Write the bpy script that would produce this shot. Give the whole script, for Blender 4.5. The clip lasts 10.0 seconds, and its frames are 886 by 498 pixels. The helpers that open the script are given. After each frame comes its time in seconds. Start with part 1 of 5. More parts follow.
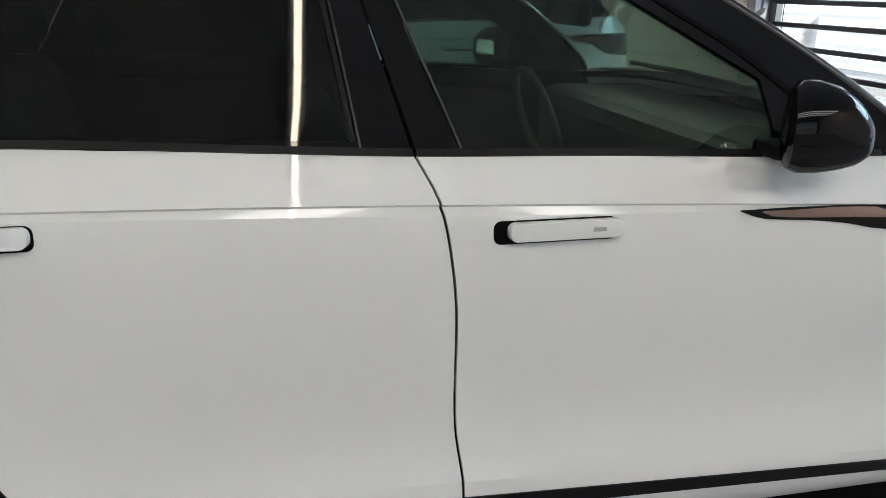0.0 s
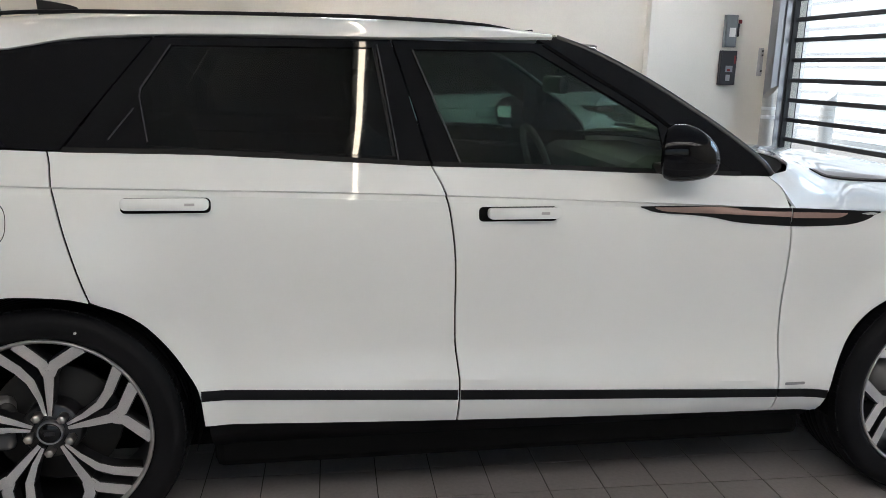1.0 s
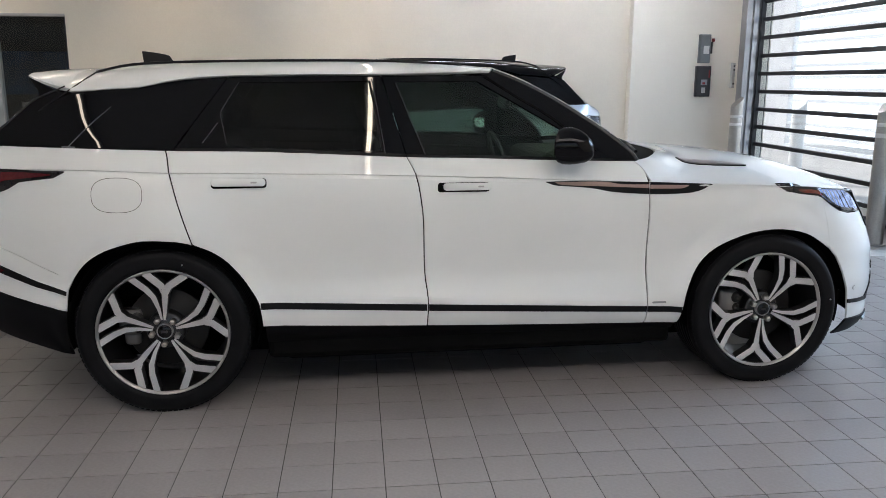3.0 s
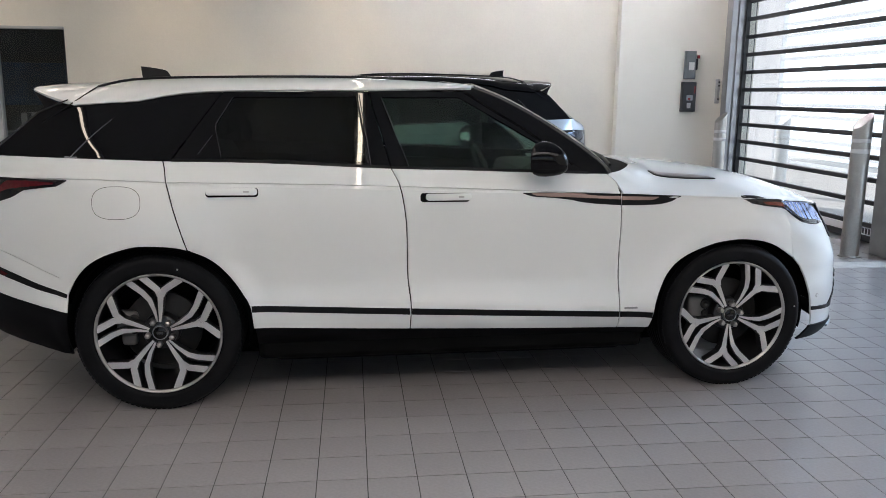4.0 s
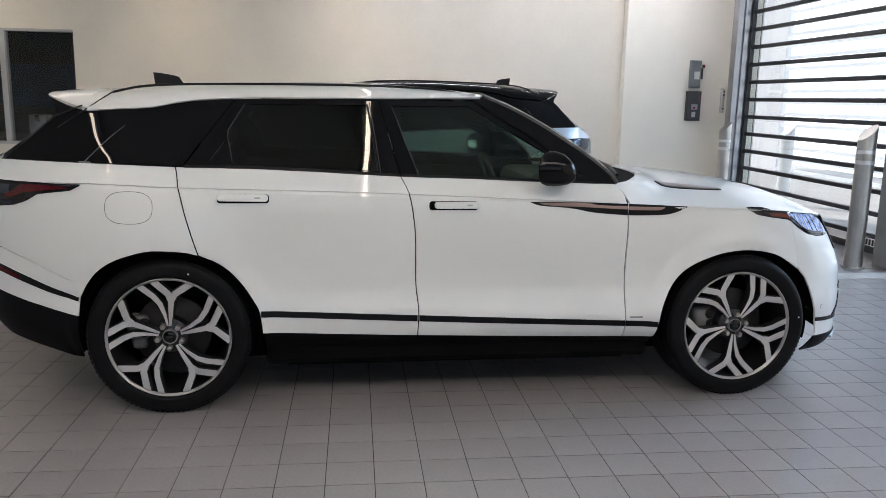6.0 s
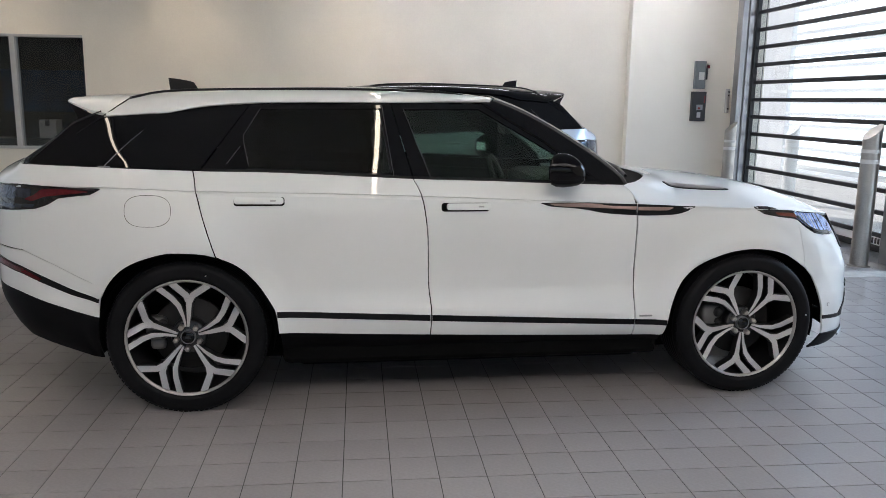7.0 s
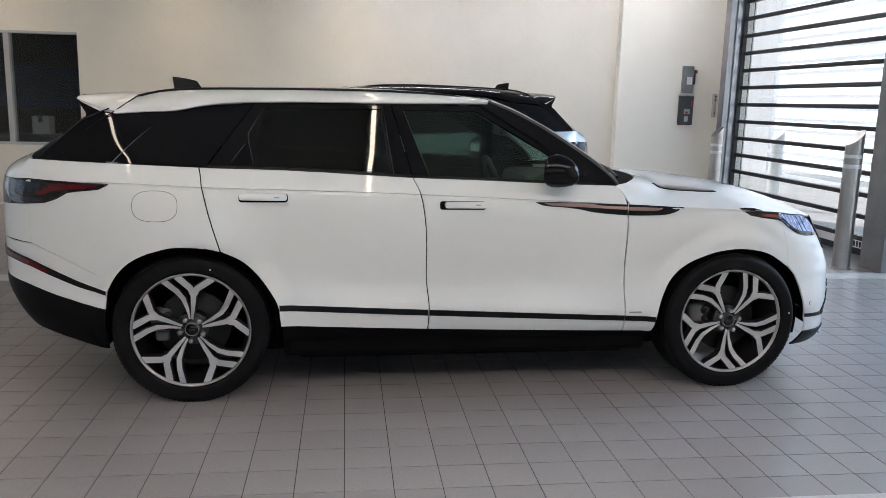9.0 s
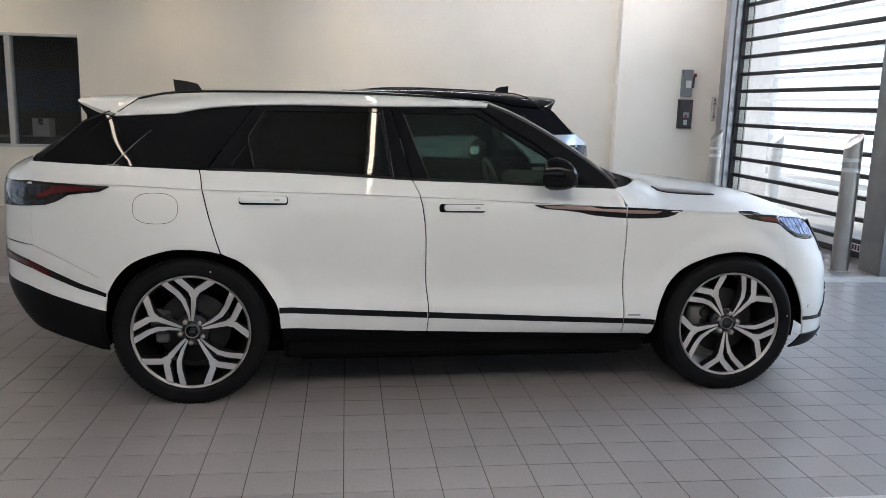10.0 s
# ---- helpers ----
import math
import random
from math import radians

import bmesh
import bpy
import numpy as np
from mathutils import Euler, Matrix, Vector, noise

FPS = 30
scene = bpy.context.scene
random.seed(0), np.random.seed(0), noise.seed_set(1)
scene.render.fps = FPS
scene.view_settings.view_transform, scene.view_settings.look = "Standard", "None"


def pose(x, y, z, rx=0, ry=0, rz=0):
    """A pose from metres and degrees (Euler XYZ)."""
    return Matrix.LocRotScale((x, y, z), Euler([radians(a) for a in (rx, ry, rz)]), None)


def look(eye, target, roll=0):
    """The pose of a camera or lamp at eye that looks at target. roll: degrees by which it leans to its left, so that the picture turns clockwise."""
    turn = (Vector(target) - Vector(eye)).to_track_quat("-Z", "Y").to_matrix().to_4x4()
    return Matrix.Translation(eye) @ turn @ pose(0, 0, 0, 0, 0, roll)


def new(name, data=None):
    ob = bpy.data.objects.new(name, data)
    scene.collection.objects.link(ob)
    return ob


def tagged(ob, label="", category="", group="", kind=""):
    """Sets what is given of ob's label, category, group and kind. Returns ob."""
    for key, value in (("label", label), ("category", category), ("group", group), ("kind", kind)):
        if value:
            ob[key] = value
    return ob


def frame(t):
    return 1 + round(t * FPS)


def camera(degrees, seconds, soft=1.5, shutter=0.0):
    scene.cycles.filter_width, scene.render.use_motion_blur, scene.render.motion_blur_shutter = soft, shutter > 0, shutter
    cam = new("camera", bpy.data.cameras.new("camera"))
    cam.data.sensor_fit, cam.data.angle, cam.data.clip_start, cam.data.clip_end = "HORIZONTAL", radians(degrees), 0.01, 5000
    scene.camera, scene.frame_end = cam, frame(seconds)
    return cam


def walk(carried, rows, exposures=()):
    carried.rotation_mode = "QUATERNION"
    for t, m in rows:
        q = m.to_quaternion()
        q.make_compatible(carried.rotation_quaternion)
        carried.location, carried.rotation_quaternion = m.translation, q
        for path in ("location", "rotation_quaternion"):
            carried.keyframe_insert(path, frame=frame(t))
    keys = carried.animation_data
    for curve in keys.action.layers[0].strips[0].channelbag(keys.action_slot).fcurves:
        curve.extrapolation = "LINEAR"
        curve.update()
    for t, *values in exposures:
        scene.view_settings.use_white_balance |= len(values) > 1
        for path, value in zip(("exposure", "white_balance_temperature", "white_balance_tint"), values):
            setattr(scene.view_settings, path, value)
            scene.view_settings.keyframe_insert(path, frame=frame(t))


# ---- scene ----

# camera and its walk
cam = camera(58.5, 10.0, soft=0.85)
ROWS = [
    (0.0, -0.5489, -2.2715, 1.4317, 71.741, -1.020, -11.744),
    (0.5, -0.6123, -2.7280, 1.4146, 76.124, -0.815, -10.847),
    (1.0, -0.5991, -3.1941, 1.4334, 76.979, -1.253, -7.843),
    (1.5, -0.6213, -3.6174, 1.4362, 77.099, -0.544, -7.487),
    (2.0, -0.5857, -4.0209, 1.4498, 77.032, -0.845, -7.246),
    (2.2, -0.5601, -4.1421, 1.4560, 77.101, -0.855, -6.737),
    (3.3, -0.5319, -4.5705, 1.4896, 78.382, -0.095, -6.224),
    (3.5, -0.5212, -4.6170, 1.4912, 78.563, -0.235, -6.242),
    (4.0, -0.5011, -4.6902, 1.5016, 78.895, -0.530, -6.544),
    (4.5, -0.5125, -4.7106, 1.4997, 79.180, -0.699, -6.630),
    (5.0, -0.5163, -4.7020, 1.5102, 79.126, -1.203, -6.401),
    (5.5, -0.5215, -4.7044, 1.5165, 79.160, -1.268, -6.388),
    (7.0, -0.5804, -4.7819, 1.5300, 79.346, -0.738, -6.037),
    (7.5, -0.6065, -4.8257, 1.5294, 79.123, -0.877, -6.371),
    (8.0, -0.6262, -4.8659, 1.5280, 79.073, -1.055, -6.651),
    (8.5, -0.6437, -4.8841, 1.5312, 79.164, -1.155, -6.821),
    (9.0, -0.6517, -4.9034, 1.5323, 79.432, -1.439, -6.907),
    (9.5, -0.6556, -4.9113, 1.5320, 79.579, -1.800, -6.835),
    (10.0, -0.6526, -4.9189, 1.5330, 79.643, -1.537, -6.919),
]
EXPOSURES = [(0.0, 0.04, 6440, 12.5), (2.0, 0.03, 6400, 13.8), (5.0, 0.0, 6390, 14.8), (10.0, 0.0, 6400, 14.8)]
walk(cam, [(t, pose(x, y, z, rx, ry, rz)) for t, x, y, z, rx, ry, rz in ROWS], EXPOSURES)

# world, sun and exposure
world = bpy.data.worlds.new("sky")
scene.world = world
world.use_nodes = True
sky = world.node_tree.nodes.new("ShaderNodeTexSky")
sky.sky_type, sky.sun_disc = "NISHITA", False
sky.sun_elevation, sky.sun_rotation = radians(42), radians(323)
wbg = world.node_tree.nodes["Background"]
wbg.inputs["Strength"].default_value = 0.12
world.node_tree.links.new(sky.outputs["Color"], wbg.inputs["Color"])
sun = new("sun", bpy.data.lights.new("sun", "SUN"))
sun.data.energy, sun.data.angle, sun.data.color = 4.0, radians(0.5), (1.0, 0.95, 0.88)
sun.matrix_world = look((-6, 8, 14), (0, 0, 5))
LINEAR_GLOW = 20.0
SKY_WATTS = 500.0
# strength of the unseen ceiling rows added as fill
FILL_ROW_GLOW = 10.8
FILL_LANE_GLOW = 62.0
FRONT_FILL_WATTS = 15.0
SPOT_WATTS = 66.0
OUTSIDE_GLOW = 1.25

# ---- materials ----


def material(name, colour, rough=0.5, metal=0.0, coat=0.0, coat_rough=0.03, noise_amount=0.0, noise_scale=6.0, fine=0.0,
             fine_scale=120.0, bump=0.0, bump_scale=200.0, per_object=0.0, spec=0.5, rough_var=0.0):
    m = bpy.data.materials.new(name)
    m.use_nodes = True
    nt = m.node_tree
    p = nt.nodes["Principled BSDF"]
    p.inputs["Roughness"].default_value = rough
    p.inputs["Metallic"].default_value = metal
    p.inputs["Coat Weight"].default_value = coat
    p.inputs["Coat Roughness"].default_value = coat_rough
    p.inputs["Specular IOR Level"].default_value = spec
    p.inputs["Base Color"].default_value = (*colour, 1)
    tc = nt.nodes.new("ShaderNodeTexCoord")
    last = None

    def varied(scale, amount, detail):
        n = nt.nodes.new("ShaderNodeTexNoise")
        n.inputs["Scale"].default_value, n.inputs["Detail"].default_value = scale, detail
        nt.links.new(tc.outputs["Object"], n.inputs["Vector"])
        r = nt.nodes.new("ShaderNodeMapRange")
        r.inputs["From Min"].default_value, r.inputs["From Max"].default_value = 0.3, 0.7
        r.inputs["To Min"].default_value, r.inputs["To Max"].default_value = 1 - amount, 1 + amount
        nt.links.new(n.outputs["Fac"], r.inputs["Value"])
        return r.outputs["Result"]

    factors = []
    if noise_amount:
        factors.append(varied(noise_scale, noise_amount, 4))
    if fine:
        factors.append(varied(fine_scale, fine, 2))
    if per_object:
        oi = nt.nodes.new("ShaderNodeObjectInfo")
        r = nt.nodes.new("ShaderNodeMapRange")
        r.inputs["To Min"].default_value, r.inputs["To Max"].default_value = 1 - per_object, 1 + per_object
        nt.links.new(oi.outputs["Random"], r.inputs["Value"])
        factors.append(r.outputs["Result"])
    for fac in factors:
        mix = nt.nodes.new("ShaderNodeVectorMath")
        mix.operation = "SCALE"
        if last is None:
            mix.inputs[0].default_value = colour
        else:
            nt.links.new(last, mix.inputs[0])
        nt.links.new(fac, mix.inputs["Scale"])
        last = mix.outputs[0]
    if last is not None:
        nt.links.new(last, p.inputs["Base Color"])
    if rough_var:
        n = nt.nodes.new("ShaderNodeTexNoise")
        n.inputs["Scale"].default_value = 9
        nt.links.new(tc.outputs["Object"], n.inputs["Vector"])
        r = nt.nodes.new("ShaderNodeMapRange")
        r.inputs["To Min"].default_value, r.inputs["To Max"].default_value = rough - rough_var, rough + rough_var
        nt.links.new(n.outputs["Fac"], r.inputs["Value"])
        nt.links.new(r.outputs["Result"], p.inputs["Roughness"])
    if bump:
        n = nt.nodes.new("ShaderNodeTexNoise")
        n.inputs["Scale"].default_value, n.inputs["Detail"].default_value = bump_scale, 3
        nt.links.new(tc.outputs["Object"], n.inputs["Vector"])
        b = nt.nodes.new("ShaderNodeBump")
        b.inputs["Strength"].default_value, b.inputs["Distance"].default_value = bump, 0.002
        nt.links.new(n.outputs["Fac"], b.inputs["Height"])
        nt.links.new(b.outputs["Normal"], p.inputs["Normal"])
    return m


def glass_material(name, tint, gloss=0.02, shine=0.035, edge=0.95):
    m = bpy.data.materials.new(name)
    m.use_nodes = True
    nt = m.node_tree
    nt.nodes.clear()
    out = nt.nodes.new("ShaderNodeOutputMaterial")
    mix = nt.nodes.new("ShaderNodeMixShader")
    lw = nt.nodes.new("ShaderNodeLayerWeight")
    lw.inputs["Blend"].default_value = 0.5
    power = nt.nodes.new("ShaderNodeMath")
    power.operation = "POWER"
    power.inputs[1].default_value = 4.0
    nt.links.new(lw.outputs["Facing"], power.inputs[0])
    fr = nt.nodes.new("ShaderNodeMapRange")
    fr.inputs["To Min"].default_value, fr.inputs["To Max"].default_value = shine, edge
    nt.links.new(power.outputs["Value"], fr.inputs["Value"])
    tr = nt.nodes.new("ShaderNodeBsdfTransparent")
    tr.inputs["Color"].default_value = (*tint, 1)
    gl = nt.nodes.new("ShaderNodeBsdfGlossy")
    gl.inputs["Roughness"].default_value = gloss
    nt.links.new(fr.outputs["Result"], mix.inputs["Fac"])
    nt.links.new(tr.outputs["BSDF"], mix.inputs[1])
    nt.links.new(gl.outputs["BSDF"], mix.inputs[2])
    nt.links.new(mix.outputs["Shader"], out.inputs["Surface"])
    return m


def glow_material(name, colour, strength):
    m = bpy.data.materials.new(name)
    m.use_nodes = True
    p = m.node_tree.nodes["Principled BSDF"]
    p.inputs["Base Color"].default_value = (0.8, 0.8, 0.8, 1)
    p.inputs["Emission Color"].default_value = (*colour, 1)
    p.inputs["Emission Strength"].default_value = strength
    return m


PAINT_WHITE = material("white_paint", (0.775, 0.797, 0.787), rough=0.45, coat=1.0, coat_rough=0.02, spec=0.4, fine=0.01, fine_scale=900)
PAINT_SILVER = material("silver_blue_paint", (0.50, 0.55, 0.62), rough=0.35, metal=0.3, coat=1.0, fine=0.05, fine_scale=900)
BLACK_GLOSS = material("black_gloss", (0.005, 0.005, 0.006), rough=0.6, coat=0.75, coat_rough=0.012, fine=0.05, spec=0.0)
MIRROR_BLACK = material("mirror_black", (0.004, 0.004, 0.005), rough=0.5, coat=0.5, coat_rough=0.015, spec=0.0, fine=0.05)
PILLAR_TRIM = material("pillar_trim_black", (0.006, 0.006, 0.007), rough=0.35, coat=1.0, coat_rough=0.06, spec=0.5, fine=0.05)
BLACK_TRIM = material("black_trim", (0.007, 0.007, 0.008), rough=0.4, spec=0.15, noise_amount=0.15, bump=0.1)
BLACK_PLASTIC = material("black_plastic", (0.005, 0.005, 0.006), rough=0.55, spec=0.10, noise_amount=0.2, bump=0.15)
DARK_INNER = material("dark_inner_body", (0.005, 0.005, 0.005), rough=0.8, spec=0.05, noise_amount=0.2)
RUBBER = material("tyre_rubber", (0.006, 0.006, 0.007), rough=0.6, spec=0.14, noise_amount=0.2, noise_scale=14, fine=0.1, bump=0.1)
MACHINED = material("machined_alloy", (0.64, 0.63, 0.62), rough=0.34, metal=0.7, fine=0.06, fine_scale=300, rough_var=0.06)
RIM_EDGE = material("rim_edge_alloy", (0.42, 0.41, 0.40), rough=0.3, metal=0.7, fine=0.06, fine_scale=300, rough_var=0.06)
ALLOY_DARK = material("dark_alloy", (0.016, 0.016, 0.018), rough=0.35, metal=0.3, coat=0.4, noise_amount=0.1)
STEEL_DISC = material("brake_steel", (0.014, 0.013, 0.0125), rough=0.6, metal=0.3, noise_amount=0.15, noise_scale=20)
CALIPER = material("caliper_grey", (0.15, 0.145, 0.14), rough=0.5, metal=0.3, noise_amount=0.15)
CHROME = material("chrome", (0.75, 0.75, 0.76), rough=0.1, metal=1.0, fine=0.02)
COPPER = material("copper_satin", (0.27, 0.19, 0.165), rough=0.38, metal=0.85, fine=0.05, fine_scale=250)
BRONZE = material("dark_bronze", (0.34, 0.315, 0.305), rough=0.38, metal=0.7, fine=0.08, fine_scale=200)
LAMP_RED = material("red_lens", (0.09, 0.006, 0.010), rough=0.12, coat=0.6, fine=0.2, fine_scale=60)
LAMP_SMOKE = material("smoked_lens", (0.012, 0.011, 0.013), rough=0.06, coat=0.3, spec=0.3, fine=0.3, fine_scale=60)
TAIL_REFLECTION = material("tail_lamp_reflection", (0.055, 0.063, 0.085), rough=0.16, metal=0.6, fine=0.3, fine_scale=45)
LAMP_AMBER = material("amber_reflector", (0.16, 0.025, 0.014), rough=0.12, coat=1.0, fine=0.2, fine_scale=90)
LAMP_CLEAR = material("lamp_reflector", (0.24, 0.31, 0.54), rough=0.12, metal=0.8, fine=0.25, fine_scale=45)
SEAT = material("black_leather", (0.035, 0.035, 0.036), rough=0.5, noise_amount=0.15, bump=0.3, bump_scale=150)
GLASS_TINT = glass_material("green_tinted_glass", (0.60, 0.70, 0.63), shine=0.065)
GLASS_DARK = glass_material("privacy_glass", (0.30, 0.32, 0.30), shine=0.065)
GLASS_SCREEN = glass_material("windscreen_glass", (0.80, 0.84, 0.76), shine=0.03, edge=0.75)
GLASS_CLEAR = glass_material("clear_glass", (0.93, 0.95, 0.95))
GLASS_OFFICE = glass_material("office_glass", (0.84, 0.86, 0.87))
WALL_CREAM = material("cream_wall_paint", (0.78, 0.735, 0.635), rough=0.7, noise_amount=0.03, noise_scale=1.5, fine=0.02, fine_scale=60, bump=0.05)
# unseen front wall, dark so that less light bounces under the car
WALL_UNSEEN = material("unseen_dark_wall", (0.26, 0.255, 0.25), rough=0.7, noise_amount=0.03, noise_scale=1.5, fine=0.02, fine_scale=60, bump=0.05)
WALL_PALE = material("pale_wall_paint", (0.87, 0.84, 0.745), rough=0.7, noise_amount=0.03, noise_scale=1.5, fine=0.02, fine_scale=60, bump=0.05)
CEILING_PAINT = material("pale_ceiling", (0.50, 0.50, 0.50), rough=0.9, noise_amount=0.04, noise_scale=3)
TILE = material("grey_porcelain_tile", (0.288, 0.268, 0.262), rough=0.30, noise_amount=0.07, noise_scale=1.3, fine=0.06, fine_scale=70, bump=0.10, bump_scale=60, per_object=0.05, rough_var=0.03)
GROUT = material("dark_grout", (0.055, 0.05, 0.046), rough=0.9, noise_amount=0.25, noise_scale=8)
FLOOR_LINE = material("pale_threshold", (0.55, 0.54, 0.51), rough=0.6, noise_amount=0.12, noise_scale=9, fine=0.08)
STEEL = material("brushed_stainless", (0.52, 0.50, 0.47), rough=0.32, metal=1.0, fine=0.10, fine_scale=90, noise_amount=0.08)
STEEL_GREY = material("grey_steel_column", (0.30, 0.31, 0.32), rough=0.45, metal=0.6, noise_amount=0.12, noise_scale=5)
ALUMINIUM = material("door_track_aluminium", (0.41, 0.415, 0.43), rough=0.3, metal=0.9, noise_amount=0.08)
BAR_DARK = material("dark_door_slat", (0.020, 0.022, 0.026), rough=0.4, noise_amount=0.15)
PANEL_GREY = material("grey_enamel", (0.18, 0.20, 0.21), rough=0.5, noise_amount=0.08)
MARK_GREY = material("grey_mark", (0.42, 0.42, 0.42), rough=0.5, fine=0.05)
PANEL_BLACK = material("dark_enamel", (0.030, 0.030, 0.034), rough=0.5, noise_amount=0.15)
LABEL_WHITE = material("white_label", (0.72, 0.72, 0.70), rough=0.6, fine=0.05)
RED_PLASTIC = material("red_plastic", (0.22, 0.018, 0.02), rough=0.4, fine=0.1)
FRAME_WHITE = material("white_window_frame", (0.46, 0.46, 0.45), rough=0.45, noise_amount=0.05)
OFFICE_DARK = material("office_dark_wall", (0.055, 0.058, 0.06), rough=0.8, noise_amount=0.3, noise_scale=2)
OFFICE_BLUE = material("office_blue_panel", (0.035, 0.065, 0.12), rough=0.6, noise_amount=0.4, noise_scale=5)
CARTON = material("grey_carton", (0.36, 0.355, 0.34), rough=0.8, noise_amount=0.1)
LOUVRE_BLUE = material("pale_blue_louvre", (0.84, 0.87, 0.91), rough=0.6, noise_amount=0.05)
FENCE_WHITE = material("white_outdoor_cladding", (0.86, 0.87, 0.88), rough=0.6, noise_amount=0.04)
CONCRETE = material("pale_concrete", (0.50, 0.49, 0.47), rough=0.9, noise_amount=0.12, noise_scale=1.2, fine=0.08)
TAPE = material("reflective_tape", (0.80, 0.79, 0.78), rough=0.35, fine=0.05)
GLOW_LINEAR = glow_material("linear_lamp_glow", (1.0, 0.86, 0.67), LINEAR_GLOW)
GLOW_FILL_ROW = glow_material("row_fill_glow", (1.0, 0.955, 0.90), FILL_ROW_GLOW)
GLOW_FILL_LANE = glow_material("lane_fill_glow", (0.985, 0.98, 1.035), FILL_LANE_GLOW)
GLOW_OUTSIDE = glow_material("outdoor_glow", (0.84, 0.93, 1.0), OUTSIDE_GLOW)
GLOW_SPOT = glow_material("downlight_glow", (1.0, 0.85, 0.66), 12.0)

# ---- mesh helpers ----


def mesh_object(name, verts, faces, mat, parent=None, label="", smooth=True, mats=None, face_mats=None):
    me = bpy.data.meshes.new(name)
    me.from_pydata([tuple(v) for v in verts], [], [tuple(f) for f in faces])
    for m in (mats or [mat]):
        me.materials.append(m)
    if face_mats is not None:
        me.polygons.foreach_set("material_index", face_mats)
    me.polygons.foreach_set("use_smooth", [smooth] * len(me.polygons))
    me.update()
    ob = new(name, me)
    if parent is not None:
        ob.parent = parent
    if label:
        ob["label"] = label
    return ob


def part(name, bm, mat, parent=None, label="", smooth=False):
    me = bpy.data.meshes.new(name)
    bmesh.ops.recalc_face_normals(bm, faces=bm.faces[:])
    bm.to_mesh(me)
    bm.free()
    me.materials.append(mat)
    me.polygons.foreach_set("use_smooth", [smooth] * len(me.polygons))
    ob = new(name, me)
    if parent is not None:
        ob.parent = parent
    if label:
        ob["label"] = label
    return ob


def add_box(bm, x0, x1, y0, y1, z0, z1, bevel=0.0):
    r = bmesh.ops.create_cube(bm, size=1.0)
    vs = r["verts"]
    for v in vs:
        v.co = Vector(((x0 + x1) / 2 + v.co.x * (x1 - x0), (y0 + y1) / 2 + v.co.y * (y1 - y0), (z0 + z1) / 2 + v.co.z * (z1 - z0)))
    if bevel:
        es = list({e for v in vs for e in v.link_edges})
        bmesh.ops.bevel(bm, geom=es, offset=bevel, segments=2, affect="EDGES", profile=0.5)


def box(name, x0, x1, y0, y1, z0, z1, mat, parent=None, label="", bevel=0.004):
    bm = bmesh.new()
    add_box(bm, x0, x1, y0, y1, z0, z1, bevel)
    return part(name, bm, mat, parent, label)


def lathe(name, profile, mat, parent=None, label="", steps=64, axis="y", close=False):
    """profile: rows of (radius, along). Turned about the y axis (or z)."""
    verts, faces = [], []
    n = len(profile)
    for i in range(steps):
        a = 2 * math.pi * i / steps
        for r, h in profile:
            verts.append((r * math.cos(a), h, r * math.sin(a)) if axis == "y" else (r * math.cos(a), r * math.sin(a), h))
    for i in range(steps):
        j = (i + 1) % steps
        for k in range(n if close else n - 1):
            q = (k + 1) % n
            faces.append((i * n + k, i * n + q, j * n + q, j * n + k))
    ob = mesh_object(name, verts, faces, mat, parent, label)
    bm = bmesh.new()
    bm.from_mesh(ob.data)
    bmesh.ops.remove_doubles(bm, verts=bm.verts[:], dist=1e-5)
    bmesh.ops.recalc_face_normals(bm, faces=bm.faces[:])
    bm.to_mesh(ob.data)
    bm.free()
    return ob


def empty(name, m=None, label="", category="", group=""):
    ob = new(name)
    if m is not None:
        ob.matrix_world = m
    return tagged(ob, label, category, group)


def curve(points):
    """A smooth function through points (x, y), with no overshoot."""
    xs = np.array([p[0] for p in points], float)
    ys = np.array([p[1] for p in points], float)
    h, d = np.diff(xs), np.diff(ys) / np.diff(xs)
    m = np.zeros(len(xs))
    m[0], m[-1] = d[0], d[-1]
    for i in range(1, len(xs) - 1):
        if d[i - 1] * d[i] > 0:
            w1, w2 = 2 * h[i] + h[i - 1], h[i] + 2 * h[i - 1]
            m[i] = (w1 + w2) / (w1 / d[i - 1] + w2 / d[i])

    def f(x):
        x = min(max(x, xs[0]), xs[-1])
        i = min(max(int(np.searchsorted(xs, x)) - 1, 0), len(xs) - 2)
        t = (x - xs[i]) / h[i]
        return float((2 * t ** 3 - 3 * t * t + 1) * ys[i] + (t ** 3 - 2 * t * t + t) * h[i] * m[i]
                     + (3 * t * t - 2 * t ** 3) * ys[i + 1] + (t ** 3 - t * t) * h[i] * m[i + 1])
    return f


def smoothstep(a, b, x):
    t = min(max((x - a) / (b - a), 0.0), 1.0)
    return t * t * (3 - 2 * t)


def resample(poly, n, soft=False):
    p = np.array(poly, float)
    s = np.concatenate([[0], np.cumsum(np.linalg.norm(np.diff(p, axis=0), axis=1))])
    q = np.linspace(0, s[-1], n + 1)
    if soft and len(p) > 2:
        fs = [curve(list(zip(s, p[:, k]))) for k in range(p.shape[1])]
        return np.array([[f(v) for f in fs] for v in q])
    return np.stack([np.interp(q, s, p[:, k]) for k in range(p.shape[1])], 1)


